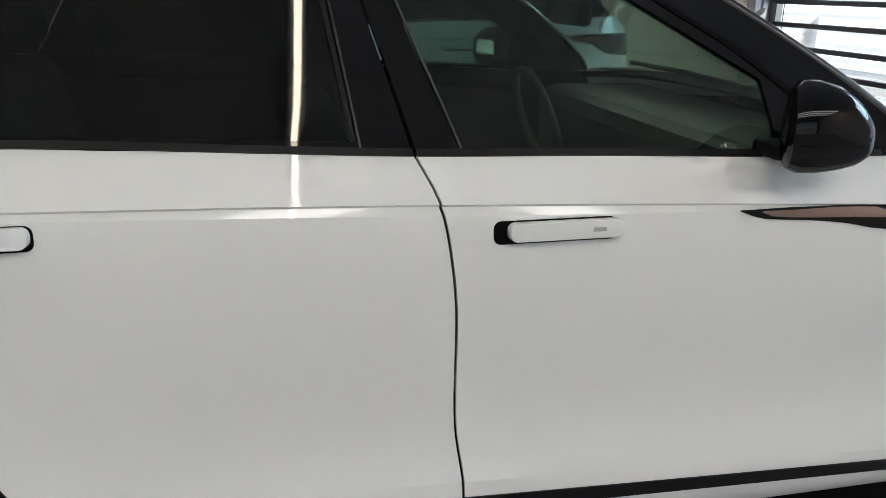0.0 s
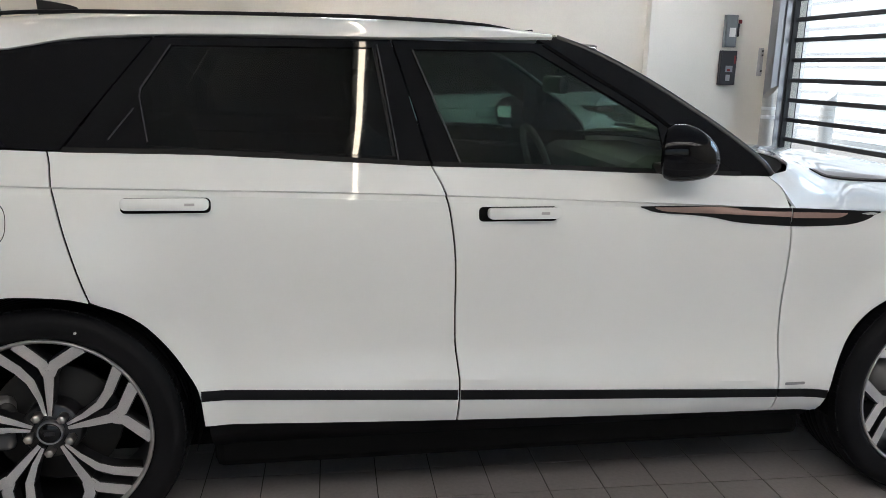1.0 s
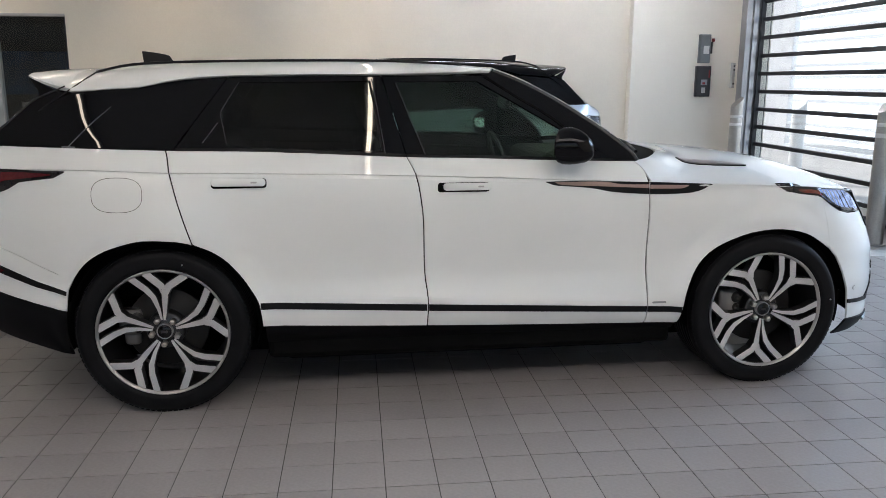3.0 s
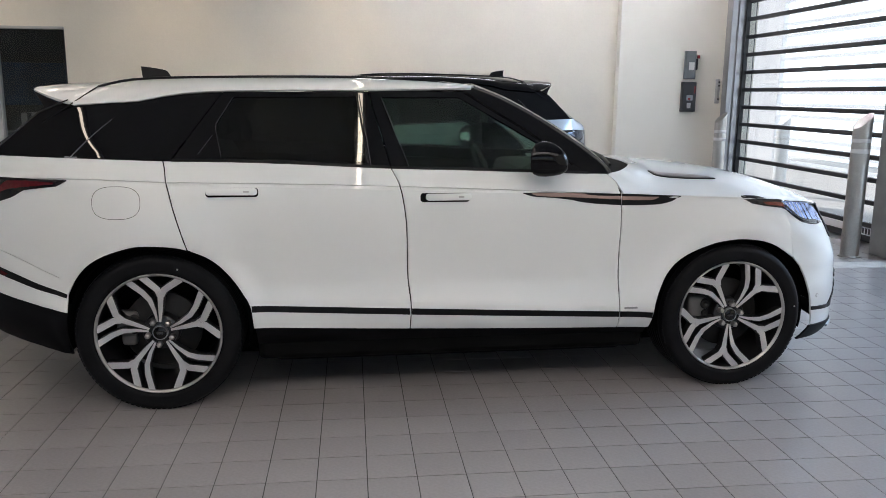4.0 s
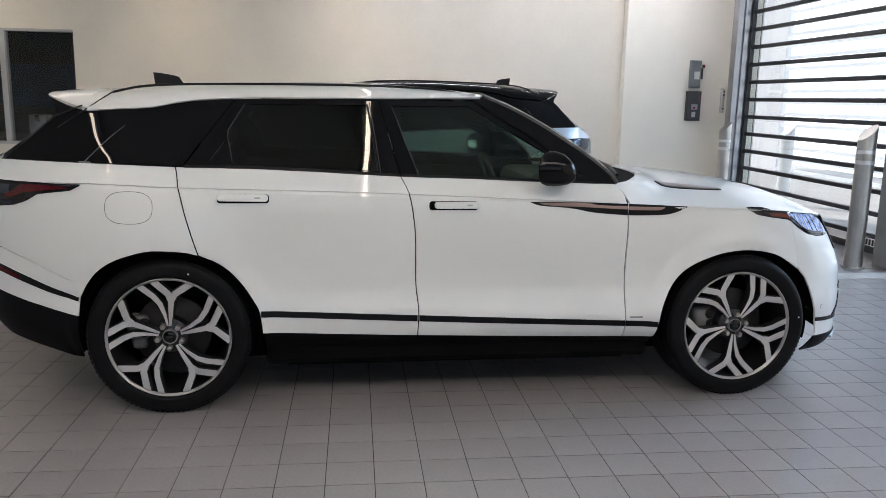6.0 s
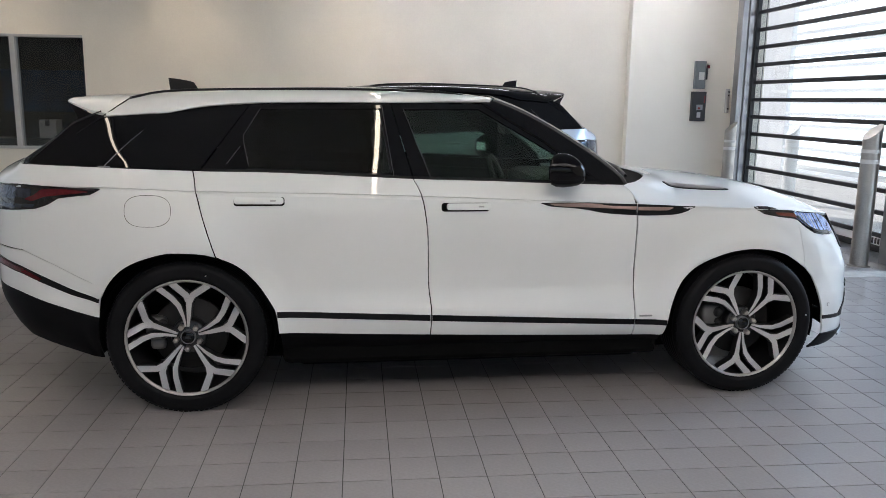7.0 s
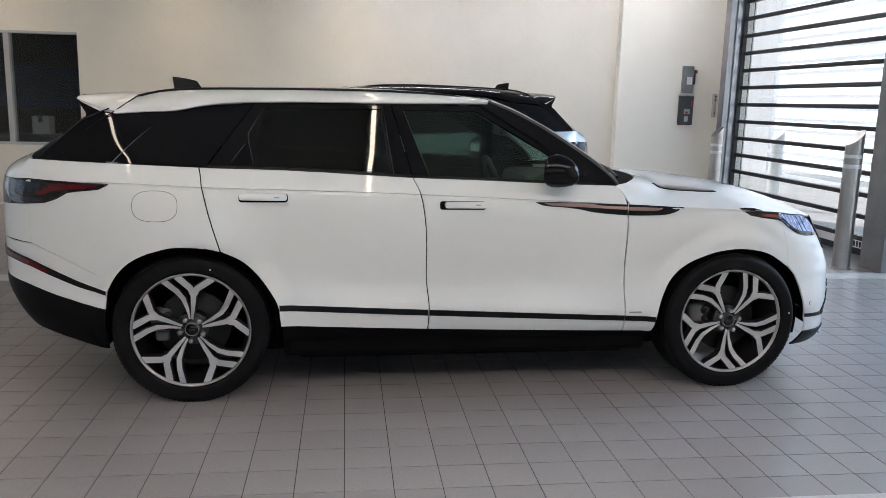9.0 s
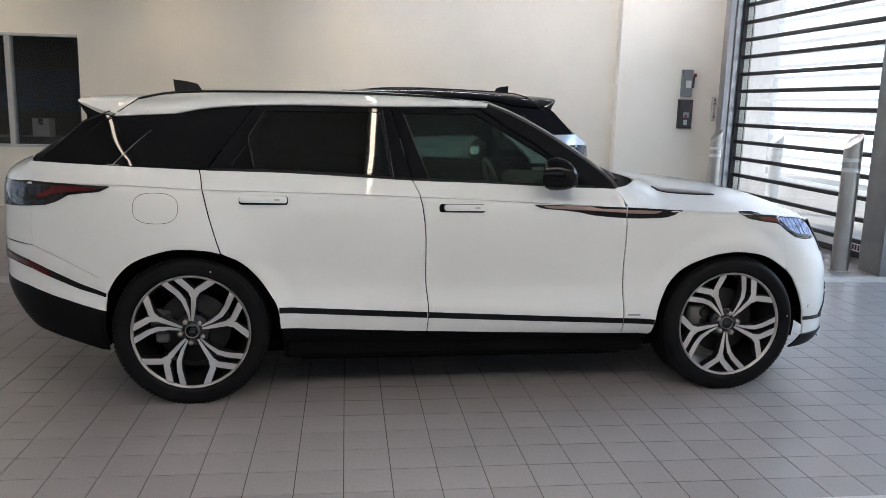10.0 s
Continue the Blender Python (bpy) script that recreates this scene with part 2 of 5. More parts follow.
def coons(bottom, top, left, right, nu, nv, soft=True):
    """A net of (u, z) between four border lines: bottom and top run from left to right, left and right from bottom to top."""
    b, t = resample(bottom, nu, soft), resample(top, nu, soft)
    l, r = resample(left, nv, soft), resample(right, nv, soft)
    net = np.zeros((nv + 1, nu + 1, 2))
    for j in range(nv + 1):
        v = j / nv
        for i in range(nu + 1):
            u = i / nu
            net[j, i] = ((1 - v) * b[i] + v * t[i] + (1 - u) * l[j] + u * r[j]
                         - (1 - u) * (1 - v) * b[0] - u * (1 - v) * b[-1] - (1 - u) * v * t[0] - u * v * t[-1])
    return net

# ---- the shape of the car body ----


BODY_UP = 0.010
HALF_BASE, HUB_Z, WHEEL_Y = 1.437, 0.378, 0.945
SECTION = curve([(0.18, 0.80), (0.26, 0.865), (0.31, 0.915), (0.35, 0.950), (0.39, 0.968), (0.44, 0.975), (0.49, 0.971), (0.54, 0.961), (0.60, 0.952), (0.68, 0.950), (0.78, 0.955), (0.88, 0.962),
                 (0.96, 0.963), (1.03, 0.9575), (1.060, 0.9525), (1.0645, 0.9475), (1.0702, 0.9562), (1.0745, 0.9525), (1.11, 0.932), (1.15, 0.908), (1.20, 0.880), (1.33, 0.792), (1.46, 0.697), (1.52, 0.645),
                 (1.58, 0.56)])
CREASE = curve([(-2.6, 1.105), (-1.8, 1.103), (-1.37, 1.088), (-0.6, 1.071), (0.16, 1.044), (0.8, 1.015), (1.44, 0.990), (2.4, 0.97)])
RIDGE = curve([(-1.10, 0.533), (-0.99, 0.528), (-0.27, 0.499), (0.79, 0.447), (0.9, 0.441)])
FRONT_PLAN = [(1.2, 1.0), (1.5, 0.988), (1.7, 0.966), (1.85, 0.93), (1.97, 0.88), (2.07, 0.81), (2.15, 0.72), (2.21, 0.60), (2.25, 0.45), (2.275, 0.28), (2.285, 0.14), (2.288, 0.0)]
REAR_PLAN = [(-1.3, 1.0), (-1.6, 0.992), (-1.85, 0.97), (-2.05, 0.935), (-2.2, 0.885), (-2.31, 0.81), (-2.39, 0.71), (-2.44, 0.59), (-2.475, 0.43), (-2.495, 0.22), (-2.50, 0.0)]
NOSE = curve([(0.18, -0.06), (0.23, 0.0), (0.29, 0.02), (0.36, 0.01), (0.5, 0.012), (0.6, 0.012), (0.70, -0.018), (0.77, -0.055), (0.86, -0.112), (0.99, -0.19), (1.1, -0.32)])
TAIL = curve([(0.18, 0.30), (0.275, 0.22), (0.36, 0.13), (0.434, 0.085), (0.58, 0.028), (0.8, 0.027), (1.09, 0.040), (1.16, 0.012), (1.20, 0.0), (1.4, 0.0)])
TAIL_TOP = curve([(0.5, 0.0), (1.05, 0.0), (1.105, 0.012), (1.14, 0.045), (1.17, 0.095), (1.21, 0.18), (1.4, 0.34)])


def unroll(table):
    u, out = table[0][0], []
    sign = 1 if table[-1][0] > 0 else -1
    prev = table[0]
    for x, k in table:
        u += sign * math.hypot(x - prev[0], 0.96 * (k - prev[1]))
        out.append((u, x, k))
        prev = (x, k)
    return out


_F, _R = unroll(FRONT_PLAN), unroll(REAR_PLAN)
_rows = sorted(_R + _F)
PLAN_X = curve([(u, x) for u, x, k in _rows])
PLAN_K = curve([(u, k) for u, x, k in _rows])
U_FRONT, U_REAR = _F[-1][0], _R[-1][0]
_flat_x = [x for u, x, k in _rows]
_flat_u = [u for u, x, k in _rows]


def u_of(x):
    return float(np.interp(x, _flat_x, _flat_u))


def shell(u, z, off=0.0):
    """A point of the body's right side at unrolled length u and height z, moved out by off."""
    def raw(u, z):
        x, k = PLAN_X(u), PLAN_K(u)
        lift = (1.07 - CREASE(x)) * smoothstep(0.62, 0.98, z)
        flare = 0.0
        for hub in (-HALF_BASE, HALF_BASE):
            d = math.hypot(x - hub, z - 0.39)
            flare = max(flare, 0.016 * (1 - smoothstep(0.43, 0.53, d)) * (1 - 0.85 * smoothstep(1.58, 1.82, x)))
        d = math.hypot(x + HALF_BASE, z - 0.39)
        haunch = 0.060 * (1 - smoothstep(0.40, 0.76, d)) * smoothstep(0.50, 0.82, z) * (1 - smoothstep(-1.36, -0.98, x))
        flare = max(flare, haunch)
        up = z - RIDGE(x)
        scoop = 0.0 if up <= 0 else 0.010 * (1 - math.exp(-up / 0.050)) * (1 - smoothstep(0.56, 0.82, z)) * smoothstep(-0.96, -0.55, x) * (1 - smoothstep(0.74, 0.81, x))
        side = SECTION(z + lift)
        if z < 0.42:
            side += 0.8 * max(0.0, 0.962 - side) * max(smoothstep(1.40, 1.85, x), 1 - smoothstep(-2.0, -1.75, x))
        y = k * (side + flare * k - scoop)
        sx = smoothstep(1.45, 2.05, x) * NOSE(z) + (1 - smoothstep(-2.25, -1.75, x)) * TAIL(z) + (1 - smoothstep(-2.44, -2.14, x)) * TAIL_TOP(z)
        return np.array([x + sx, -y, z + BODY_UP])
    p = raw(u, z)
    if off:
        a, b = raw(u + 0.004, z) - raw(u - 0.004, z), raw(u, z + 0.004) - raw(u, z - 0.004)
        n = np.cross(a, b)
        n /= max(np.linalg.norm(n), 1e-9)
        p = p + off * n
    return p


def skin(name, net, mat, parent, side=-1, off=0.0, thick=0.010, label="", inner=None, wrap=False):
    """A panel with thickness over a net of (u, z). side: -1 the car's right, +1 its left; wrap: on from the right round to the left."""
    nv, nu = net.shape[0], net.shape[1]
    cols = [(j, i, side) for j in range(nv) for i in range(nu)]
    width = nu
    if wrap:
        width = 2 * nu - 1
        cols = [(j, i if i < nu else 2 * nu - 2 - i, -1 if i < nu else 1) for j in range(nv) for i in range(width)]
    outer, inn = [], []
    for j, i, s in cols:
        u, z = net[j, i]
        for k, lst in ((off, outer), (off - thick, inn)):
            p = shell(u, z, k)
            lst.append((p[0], p[1] if s < 0 else -p[1], p[2]))
    n = len(outer)
    faces, fm = [], []
    flip = (side > 0) and not wrap

    def quad(a, b, c, d, m):
        faces.append((d, c, b, a) if flip else (a, b, c, d))
        fm.append(m)
    for j in range(nv - 1):
        for i in range(width - 1):
            a, b, c, d = j * width + i, j * width + i + 1, (j + 1) * width + i + 1, (j + 1) * width + i
            quad(a, b, c, d, 0)
            quad(n + d, n + c, n + b, n + a, 1)
    edge = [i for i in range(width)] + [j * width + width - 1 for j in range(1, nv)] + [(nv - 1) * width + i for i in range(width - 2, -1, -1)] \
        + [j * width for j in range(nv - 2, 0, -1)]
    for k in range(len(edge)):
        a, b = edge[k], edge[(k + 1) % len(edge)]
        quad(n + a, n + b, b, a, 0)
    me = bpy.data.meshes.new(name)
    me.from_pydata(outer + inn, [], faces)
    me.materials.append(mat)
    me.materials.append(inner or mat)
    me.polygons.foreach_set("material_index", fm)
    nq = 2 * (nv - 1) * (width - 1)
    me.polygons.foreach_set("use_smooth", [k < nq for k in range(len(faces))])
    me.update()
    sharpen(me, 13 if name in ("rear_door", "front_door") else 40)
    ob = new(name, me)
    ob.parent = parent
    if label:
        ob["label"] = label
    return ob


def sharpen(me, degrees):
    bm = bmesh.new()
    bm.from_mesh(me)
    for e in bm.edges:
        if len(e.link_faces) == 2 and e.calc_face_angle(0) > radians(degrees):
            e.smooth = False
    bm.to_mesh(me)
    bm.free()


def creased(bottom, top, left, right, nu, low, high, ridge=False):
    """A net that has a row along the waist crease and one in the undercut below it."""
    def split(poly):
        p = [tuple(q) for q in poly]
        for k in range(len(p) - 1):
            a, b = p[k][1] - CREASE(p[k][0]), p[k + 1][1] - CREASE(p[k + 1][0])
            if a <= 0 < b:
                t = a / (a - b)
                m = (p[k][0] + (p[k + 1][0] - p[k][0]) * t, p[k][1] + (p[k + 1][1] - p[k][1]) * t)
                return p[:k + 1] + [m], [m] + p[k + 1:]
        return p, [p[-1]]
    def parted(poly, f):
        p = [tuple(q) for q in poly]
        for k in range(len(p) - 1):
            a, b = p[k][1] - f(p[k][0]), p[k + 1][1] - f(p[k + 1][0])
            if a <= 0 < b:
                t = a / (a - b)
                m = (p[k][0] + (p[k + 1][0] - p[k][0]) * t, p[k][1] + (p[k + 1][1] - p[k][1]) * t)
                return p[:k + 1] + [m], [m] + p[k + 1:]
        return p, [p[-1]]
    l0, l1 = split(left)
    r0, r1 = split(right)
    x0, x1 = l0[-1][0], r0[-1][0]
    mid = [(x0 + (x1 - x0) * k / 20, CREASE(x0 + (x1 - x0) * k / 20) - 0.0055) for k in range(21)]
    ledge = [(x, z + 0.0057) for x, z in mid]
    l0[-1], r0[-1] = mid[0], mid[-1]
    l1[0], r1[0] = ledge[0], ledge[-1]
    b = coons(ledge, top, l1, r1, nu, high, False)
    if not ridge:
        return np.concatenate([coons(bottom, mid, l0, r0, nu, low, False), b], 0)
    la, lb = parted(l0, RIDGE)
    ra, rb = parted(r0, RIDGE)
    line = [(la[-1][0] + (ra[-1][0] - la[-1][0]) * k / 20, RIDGE(la[-1][0] + (ra[-1][0] - la[-1][0]) * k / 20)) for k in range(21)]
    low_net = coons(bottom, line, la, ra, nu, 6, False)
    return np.concatenate([low_net, coons(line, mid, lb, rb, nu, low, False)[1:], b], 0)


def ring_net(outer, inner, n, m=2):
    """A net between two closed loops of (u, z), given with the same number of corners."""
    def closed(loop):
        out = []
        for a, b in zip(loop, loop[1:] + loop[:1]):
            for k in range(n):
                out.append((a[0] + (b[0] - a[0]) * k / n, a[1] + (b[1] - a[1]) * k / n))
        return np.array(out + out[:1])
    o, i = closed(outer), closed(inner)
    return np.array([o + (i - o) * k / m for k in range(m, -1, -1)])


# border lines of the panels, as (x, z)
B_GAP = [(-0.251, 0.360), (-0.247, 0.475), (-0.261, 0.62), (-0.268, 0.857), (-0.282, 0.98), (-0.300, 1.065), (-0.337, 1.140)]
F_GAP = [(0.816, 0.323), (0.813, 0.421), (0.804, 0.55), (0.800, 0.75), (0.800, 0.90), (0.792, 1.01), (0.778, 1.07), (0.735, 1.108)]
R_EDGE = [(-0.998, 0.393), (-1.008, 0.487), (-1.049, 0.567), (-1.111, 0.655), (-1.200, 0.738), (-1.279, 0.778), (-1.335, 0.966), (-1.366, 1.087), (-1.376, 1.150), (-1.383, 1.176)]
ARCH_R = [(-1.279, 0.778), (-1.338, 0.794), (-1.471, 0.801), (-1.605, 0.772), (-1.712, 0.719), (-1.795, 0.630), (-1.829, 0.574)]
ARCH_F = [(0.985, 0.385), (0.994, 0.460), (1.026, 0.552), (1.068, 0.628), (1.122, 0.682), (1.230, 0.738), (1.330, 0.768), (1.440, 0.779), (1.550, 0.769), (1.650, 0.742), (1.735, 0.695), (1.775, 0.666)]


def softened(points, n):
    p = np.array(points, float)
    d = np.concatenate([[0], np.cumsum(np.linalg.norm(np.diff(p, axis=0), axis=1))])
    fx, fz = curve(list(zip(d, p[:, 0]))), curve(list(zip(d, p[:, 1])))
    return [(fx(t), fz(t)) for t in np.linspace(0, d[-1], n + 1)]


R_EDGE = softened(R_EDGE[:6], 18) + R_EDGE[6:]
B_GAP, F_GAP = softened(B_GAP, 28), softened(F_GAP, 28)
ARCH_R, ARCH_F = softened(ARCH_R, 24), softened(ARCH_F, 32)
BELT = [(-2.145, 1.200), (-1.838, 1.191), (-1.383, 1.176), (-0.985, 1.170), (-0.594, 1.152), (-0.337, 1.140), (0.012, 1.131), (0.340, 1.119), (0.735, 1.108)]
BELT_Z = curve(BELT)
DLO_TOP = [(-1.803, 1.421), (-1.656, 1.433), (-1.508, 1.442), (-1.413, 1.464), (-1.317, 1.478), (-1.121, 1.492), (-0.849, 1.499), (-0.437, 1.502), (-0.165, 1.508), (0.060, 1.512)]
DLO_Z = curve(DLO_TOP)
STRIP_TOP = curve([(-1.02, 0.502), (-0.24, 0.466), (1.02, 0.410)])
STRIP_LOW = curve([(-1.02, 0.473), (-0.24, 0.436), (1.02, 0.382)])
SILL_LOW = curve([(-1.02, 0.394), (-0.25, 0.360), (0.816, 0.323), (1.02, 0.317)])
GAP = 0.0028


def line_at(poly, dx=0.0):
    return [(x + dx, z) for x, z in poly]


def along(f, x0, x1, n=8, dz=0.0):
    return [(x0 + (x1 - x0) * k / n, f(x0 + (x1 - x0) * k / n) + dz) for k in range(n + 1)]


def unrolled(net):
    out = net.copy()
    for j in range(out.shape[0]):
        for i in range(out.shape[1]):
            out[j, i, 0] = u_of(out[j, i, 0])
    return out

# ---- wheels ----


def polar(r, degrees):
    return np.array([r * math.cos(radians(degrees)), r * math.sin(radians(degrees))])


def limb(verts, faces, fm, line, widths, lift=0.0, deep=0.045):
    """One bar of a spoke along a line of (x, z), with its machined face towards -y."""
    p = np.array(line)
    start = len(verts)
    n = len(p)
    for i in range(n):
        t = p[min(i + 1, n - 1)] - p[max(i - 1, 0)]
        t = t / np.linalg.norm(t)
        s = np.array([-t[1], t[0]])
        r = np.linalg.norm(p[i])
        y = 0.004 + 0.026 * (1 - r / 0.281) - lift
        for k, (side, inset, d) in enumerate(((1, 1.0, deep), (1, 1.0, 0.003), (1, 0.86, 0.0), (-1, 0.86, 0.0), (-1, 1.0, 0.003), (-1, 1.0, deep))):
            q = p[i] + side * inset * s * widths[i] / 2
            verts.append((q[0], y + d, q[1]))
    for i in range(n - 1):
        for k in range(5):
            a = start + i * 6 + k
            faces.append((a, a + 1, a + 7, a + 6))
            fm.append(0 if k == 2 else 1)
    for i in (0, n - 1):
        a = start + i * 6
        faces.append(tuple(range(a, a + 6)))
        fm.append(1)


def build_wheel(parent, where, turn, flip):
    w = empty("wheel")
    w.parent = parent
    w.matrix_basis = Matrix.Translation(where) @ (pose(0, 0, 0, 0, 0, 180) if flip else Matrix.Identity(4)) @ Matrix.Diagonal((1.025, 1.0, 1.025, 1.0))
    tread = []
    for h in (0.06, 0.092, 0.127, 0.162, 0.195):
        tread += [(0.376, h - 0.012), (0.376, h - 0.004), (0.369, h - 0.003), (0.369, h + 0.003), (0.376, h + 0.004)]
    lathe("tyre", [(0.283, 0.004), (0.292, -0.008), (0.305, -0.013), (0.315, -0.011), (0.335, -0.016), (0.352, -0.010), (0.364, 0.004), (0.372, 0.025), (0.3755, 0.040)] + tread
          + [(0.3755, 0.215), (0.37, 0.235), (0.36, 0.252), (0.335, 0.266), (0.300, 0.262), (0.283, 0.25)], RUBBER, w, "black low-profile tyre", steps=96)
    sipes_v, sipes_f = [], []
    for i in range(96):
        a = 2 * math.pi * i / 96
        for (r0, r1, h0, h1) in ((0.3700, 0.3763, 0.010, 0.050), (0.3700, 0.3763, 0.205, 0.245)):
            s = len(sipes_v)
            for da in (-0.024, 0.024):
                for h, r in ((h0, r0 - 0.004), (h0, r0 + 0.001), (h1, r1 - 0.0005), (h1, r0 - 0.004)):
                    sipes_v.append((r * math.cos(a + da), h, r * math.sin(a + da)))
            for f in ((0, 1, 2, 3), (7, 6, 5, 4), (0, 4, 5, 1), (1, 5, 6, 2), (2, 6, 7, 3), (3, 7, 4, 0)):
                sipes_f.append(tuple(s + k for k in f))
    tagged(mesh_object("tread_block", sipes_v, sipes_f, RUBBER, w, smooth=False), kind="stuff")
    rim = lathe("rim", [(0.285, 0.010), (0.2845, -0.004), (0.2825, -0.007), (0.2785, -0.006), (0.2715, 0.006)], RIM_EDGE, w, "machined silver rim edge", steps=96)
    lathe("barrel", [(0.2715, 0.006), (0.268, 0.02), (0.260, 0.06), (0.252, 0.14), (0.250, 0.235), (0.262, 0.25)], ALLOY_DARK, rim, "dark grey wheel barrel", steps=72)
    for k in range(5):
        base = turn + 72 * k
        verts, faces, fm = [], [], []
        limb(verts, faces, fm, [polar(0.050, base + 1), polar(0.11, base), polar(0.192, base)], [0.012, 0.023, 0.034], 0.0006)
        limb(verts, faces, fm, [polar(0.178, base + 1), polar(0.208, base + 4), polar(0.277, base + 17.5)], [0.032, 0.035, 0.037], 0.0)
        limb(verts, faces, fm, [polar(0.178, base - 1), polar(0.208, base - 4), polar(0.277, base - 18)], [0.032, 0.035, 0.037], 0.0003)
        limb(verts, faces, fm, [polar(0.052, base + 14), polar(0.105, base + 14), polar(0.162, base + 17), polar(0.205, base + 22.5), polar(0.277, base + 31)],
             [0.010, 0.018, 0.027, 0.030, 0.033], 0.0)
        mesh_object("spoke", verts, faces, None, w, smooth=False, mats=[MACHINED, ALLOY_DARK], face_mats=fm)
    dot_r, dot_a = (0.320, 72) if turn < 100 else (0.330, 8)
    dot = polar(dot_r, dot_a)
    mark = lathe("tyre_mark", [(0.0, -0.0185), (0.0035, -0.018), (0.004, -0.012)], LABEL_WHITE, w, "small white dot on the tyre", steps=10)
    mark.location = (dot[0], 0.0, dot[1])
    hub = lathe("hub", [(0.0, 0.038), (0.075, 0.038), (0.082, 0.044), (0.085, 0.10)], ALLOY_DARK, w, "dark wheel centre", steps=40)
    cap = lathe("centre_cap", [(0.0, 0.016), (0.026, 0.016), (0.030, 0.020), (0.031, 0.04)], BLACK_GLOSS, hub, "black centre cap with a plain oval badge", steps=32)
    lathe("cap_ring", [(0.030, 0.020), (0.0335, 0.017), (0.035, 0.022), (0.035, 0.04)], STEEL_GREY, hub, steps=32)
    for k in range(5):
        c = polar(0.057, turn + 36 + 72 * k)
        nut = lathe("lug_nut", [(0.0, 0.004), (0.010, 0.005), (0.0135, 0.010), (0.0145, 0.045)], STEEL, hub, steps=6)
        nut.location = (c[0], 0.0, c[1])
    bmo = bmesh.new()
    add_box(bmo, -0.014, 0.014, 0.0142, 0.0165, -0.006, 0.006, 0.001)
    part("badge", bmo, ALLOY_DARK, hub)
    lathe("brake_disc", [(0.06, 0.085), (0.085, 0.095), (0.175, 0.095), (0.178, 0.098), (0.178, 0.118), (0.06, 0.12)], STEEL_DISC, w, "grey steel brake disc", steps=48)
    bmc = bmesh.new()
    add_box(bmc, -0.205, -0.105, 0.060, 0.150, -0.025, 0.090, 0.022)
    add_box(bmc, -0.185, -0.115, 0.070, 0.140, -0.075, -0.015, 0.018)
    caliper = part("brake_caliper", bmc, CALIPER, w, "grey brake caliper", smooth=True)
    for pz, pr in ((0.052, 0.026), (0.005, 0.018)):
        piston = lathe("piston", [(0.0, 0.056), (pr * 0.45, 0.056), (pr * 0.5, 0.050), (pr * 0.8, 0.050), (pr * 0.85, 0.058), (pr, 0.059), (pr * 1.05, 0.066)], STEEL_DISC, caliper, "dark round piston", steps=24)
        piston.location = (-0.122, 0.0, pz)
    return w

# ---- the car ----


def loft(name, rows, mat, parent, label="", thick=0.0, inner=None):
    """A sheet through rows of points; with thick, closed below by a copy moved down its normals."""
    nr, nc = len(rows), len(rows[0])
    verts = [tuple(p) for r in rows for p in r]
    faces = [(j * nc + i, j * nc + i + 1, (j + 1) * nc + i + 1, (j + 1) * nc + i) for j in range(nr - 1) for i in range(nc - 1)]
    me = bpy.data.meshes.new(name)
    me.from_pydata(verts, [], faces)
    bm = bmesh.new()
    bm.from_mesh(me)
    bmesh.ops.recalc_face_normals(bm, faces=bm.faces[:])
    if sum(f.normal.z for f in bm.faces) < 0:
        bmesh.ops.reverse_faces(bm, faces=bm.faces[:])
    for f in bm.faces:
        f.smooth = True
    if thick:
        outer = bm.faces[:]
        bmesh.ops.solidify(bm, geom=outer, thickness=thick)
    for e in bm.edges:
        if len(e.link_faces) == 2 and e.calc_face_angle(0) > radians(40):
            e.smooth = False
    bm.to_mesh(me)
    bm.free()
    me.materials.append(mat)
    ob = new(name, me)
    ob.parent = parent
    if label:
        ob["label"] = label
    return ob


A_OUT = [(0.752, 1.112), (0.738, 1.136), (0.647, 1.218), (0.510, 1.315), (0.367, 1.405), (0.219, 1.481), (0.113, 1.522)]
A_IN = [(0.640, 1.110), (0.572, 1.156), (0.473, 1.225), (0.363, 1.311), (0.207, 1.406), (0.066, 1.498), (0.040, 1.512)]
ROOF_MID = curve([(-2.05, 1.490), (-1.75, 1.522), (-1.5, 1.547), (-1.1, 1.566), (-0.6, 1.574), (-0.2, 1.562), (0.05, 1.538), (0.30, 1.500)])
RAIL_TOP = curve([(-1.72, 1.521), (-1.565, 1.555), (-1.394, 1.567), (-1.143, 1.574), (-0.851, 1.579), (-0.581, 1.581), (-0.30, 1.577), (-0.10, 1.566), (0.06, 1.535)])
HOOD_MID = curve([(0.70, 1.173), (0.85, 1.153), (1.05, 1.129), (1.33, 1.108), (1.55, 1.088), (1.80, 1.052), (2.0, 1.005), (2.12, 0.965), (2.20, 0.93)])
HOOD_CUT = curve([(0.735, 1.108), (0.765, 1.086), (0.785, 1.055), (0.80, 1.014), (1.107, 1.005), (1.443, 0.991), (1.55, 0.985), (1.80, 0.971), (2.2, 0.955)])
NOSE_EDGE = curve([(1.80, 0.971), (1.88, 0.963), (1.96, 0.956), (2.04, 0.948), (2.14, 0.925), (2.288, 0.910)])


def roof_point(x, q, width=None):
    e = shell(x, DLO_Z(x))
    w = -e[1]
    zc = ROOF_MID(x) + BODY_UP
    z = e[2] + (zc - e[2]) * (1 - abs(q) ** 5.0) ** 0.62
    return np.array([x, w * q, z])


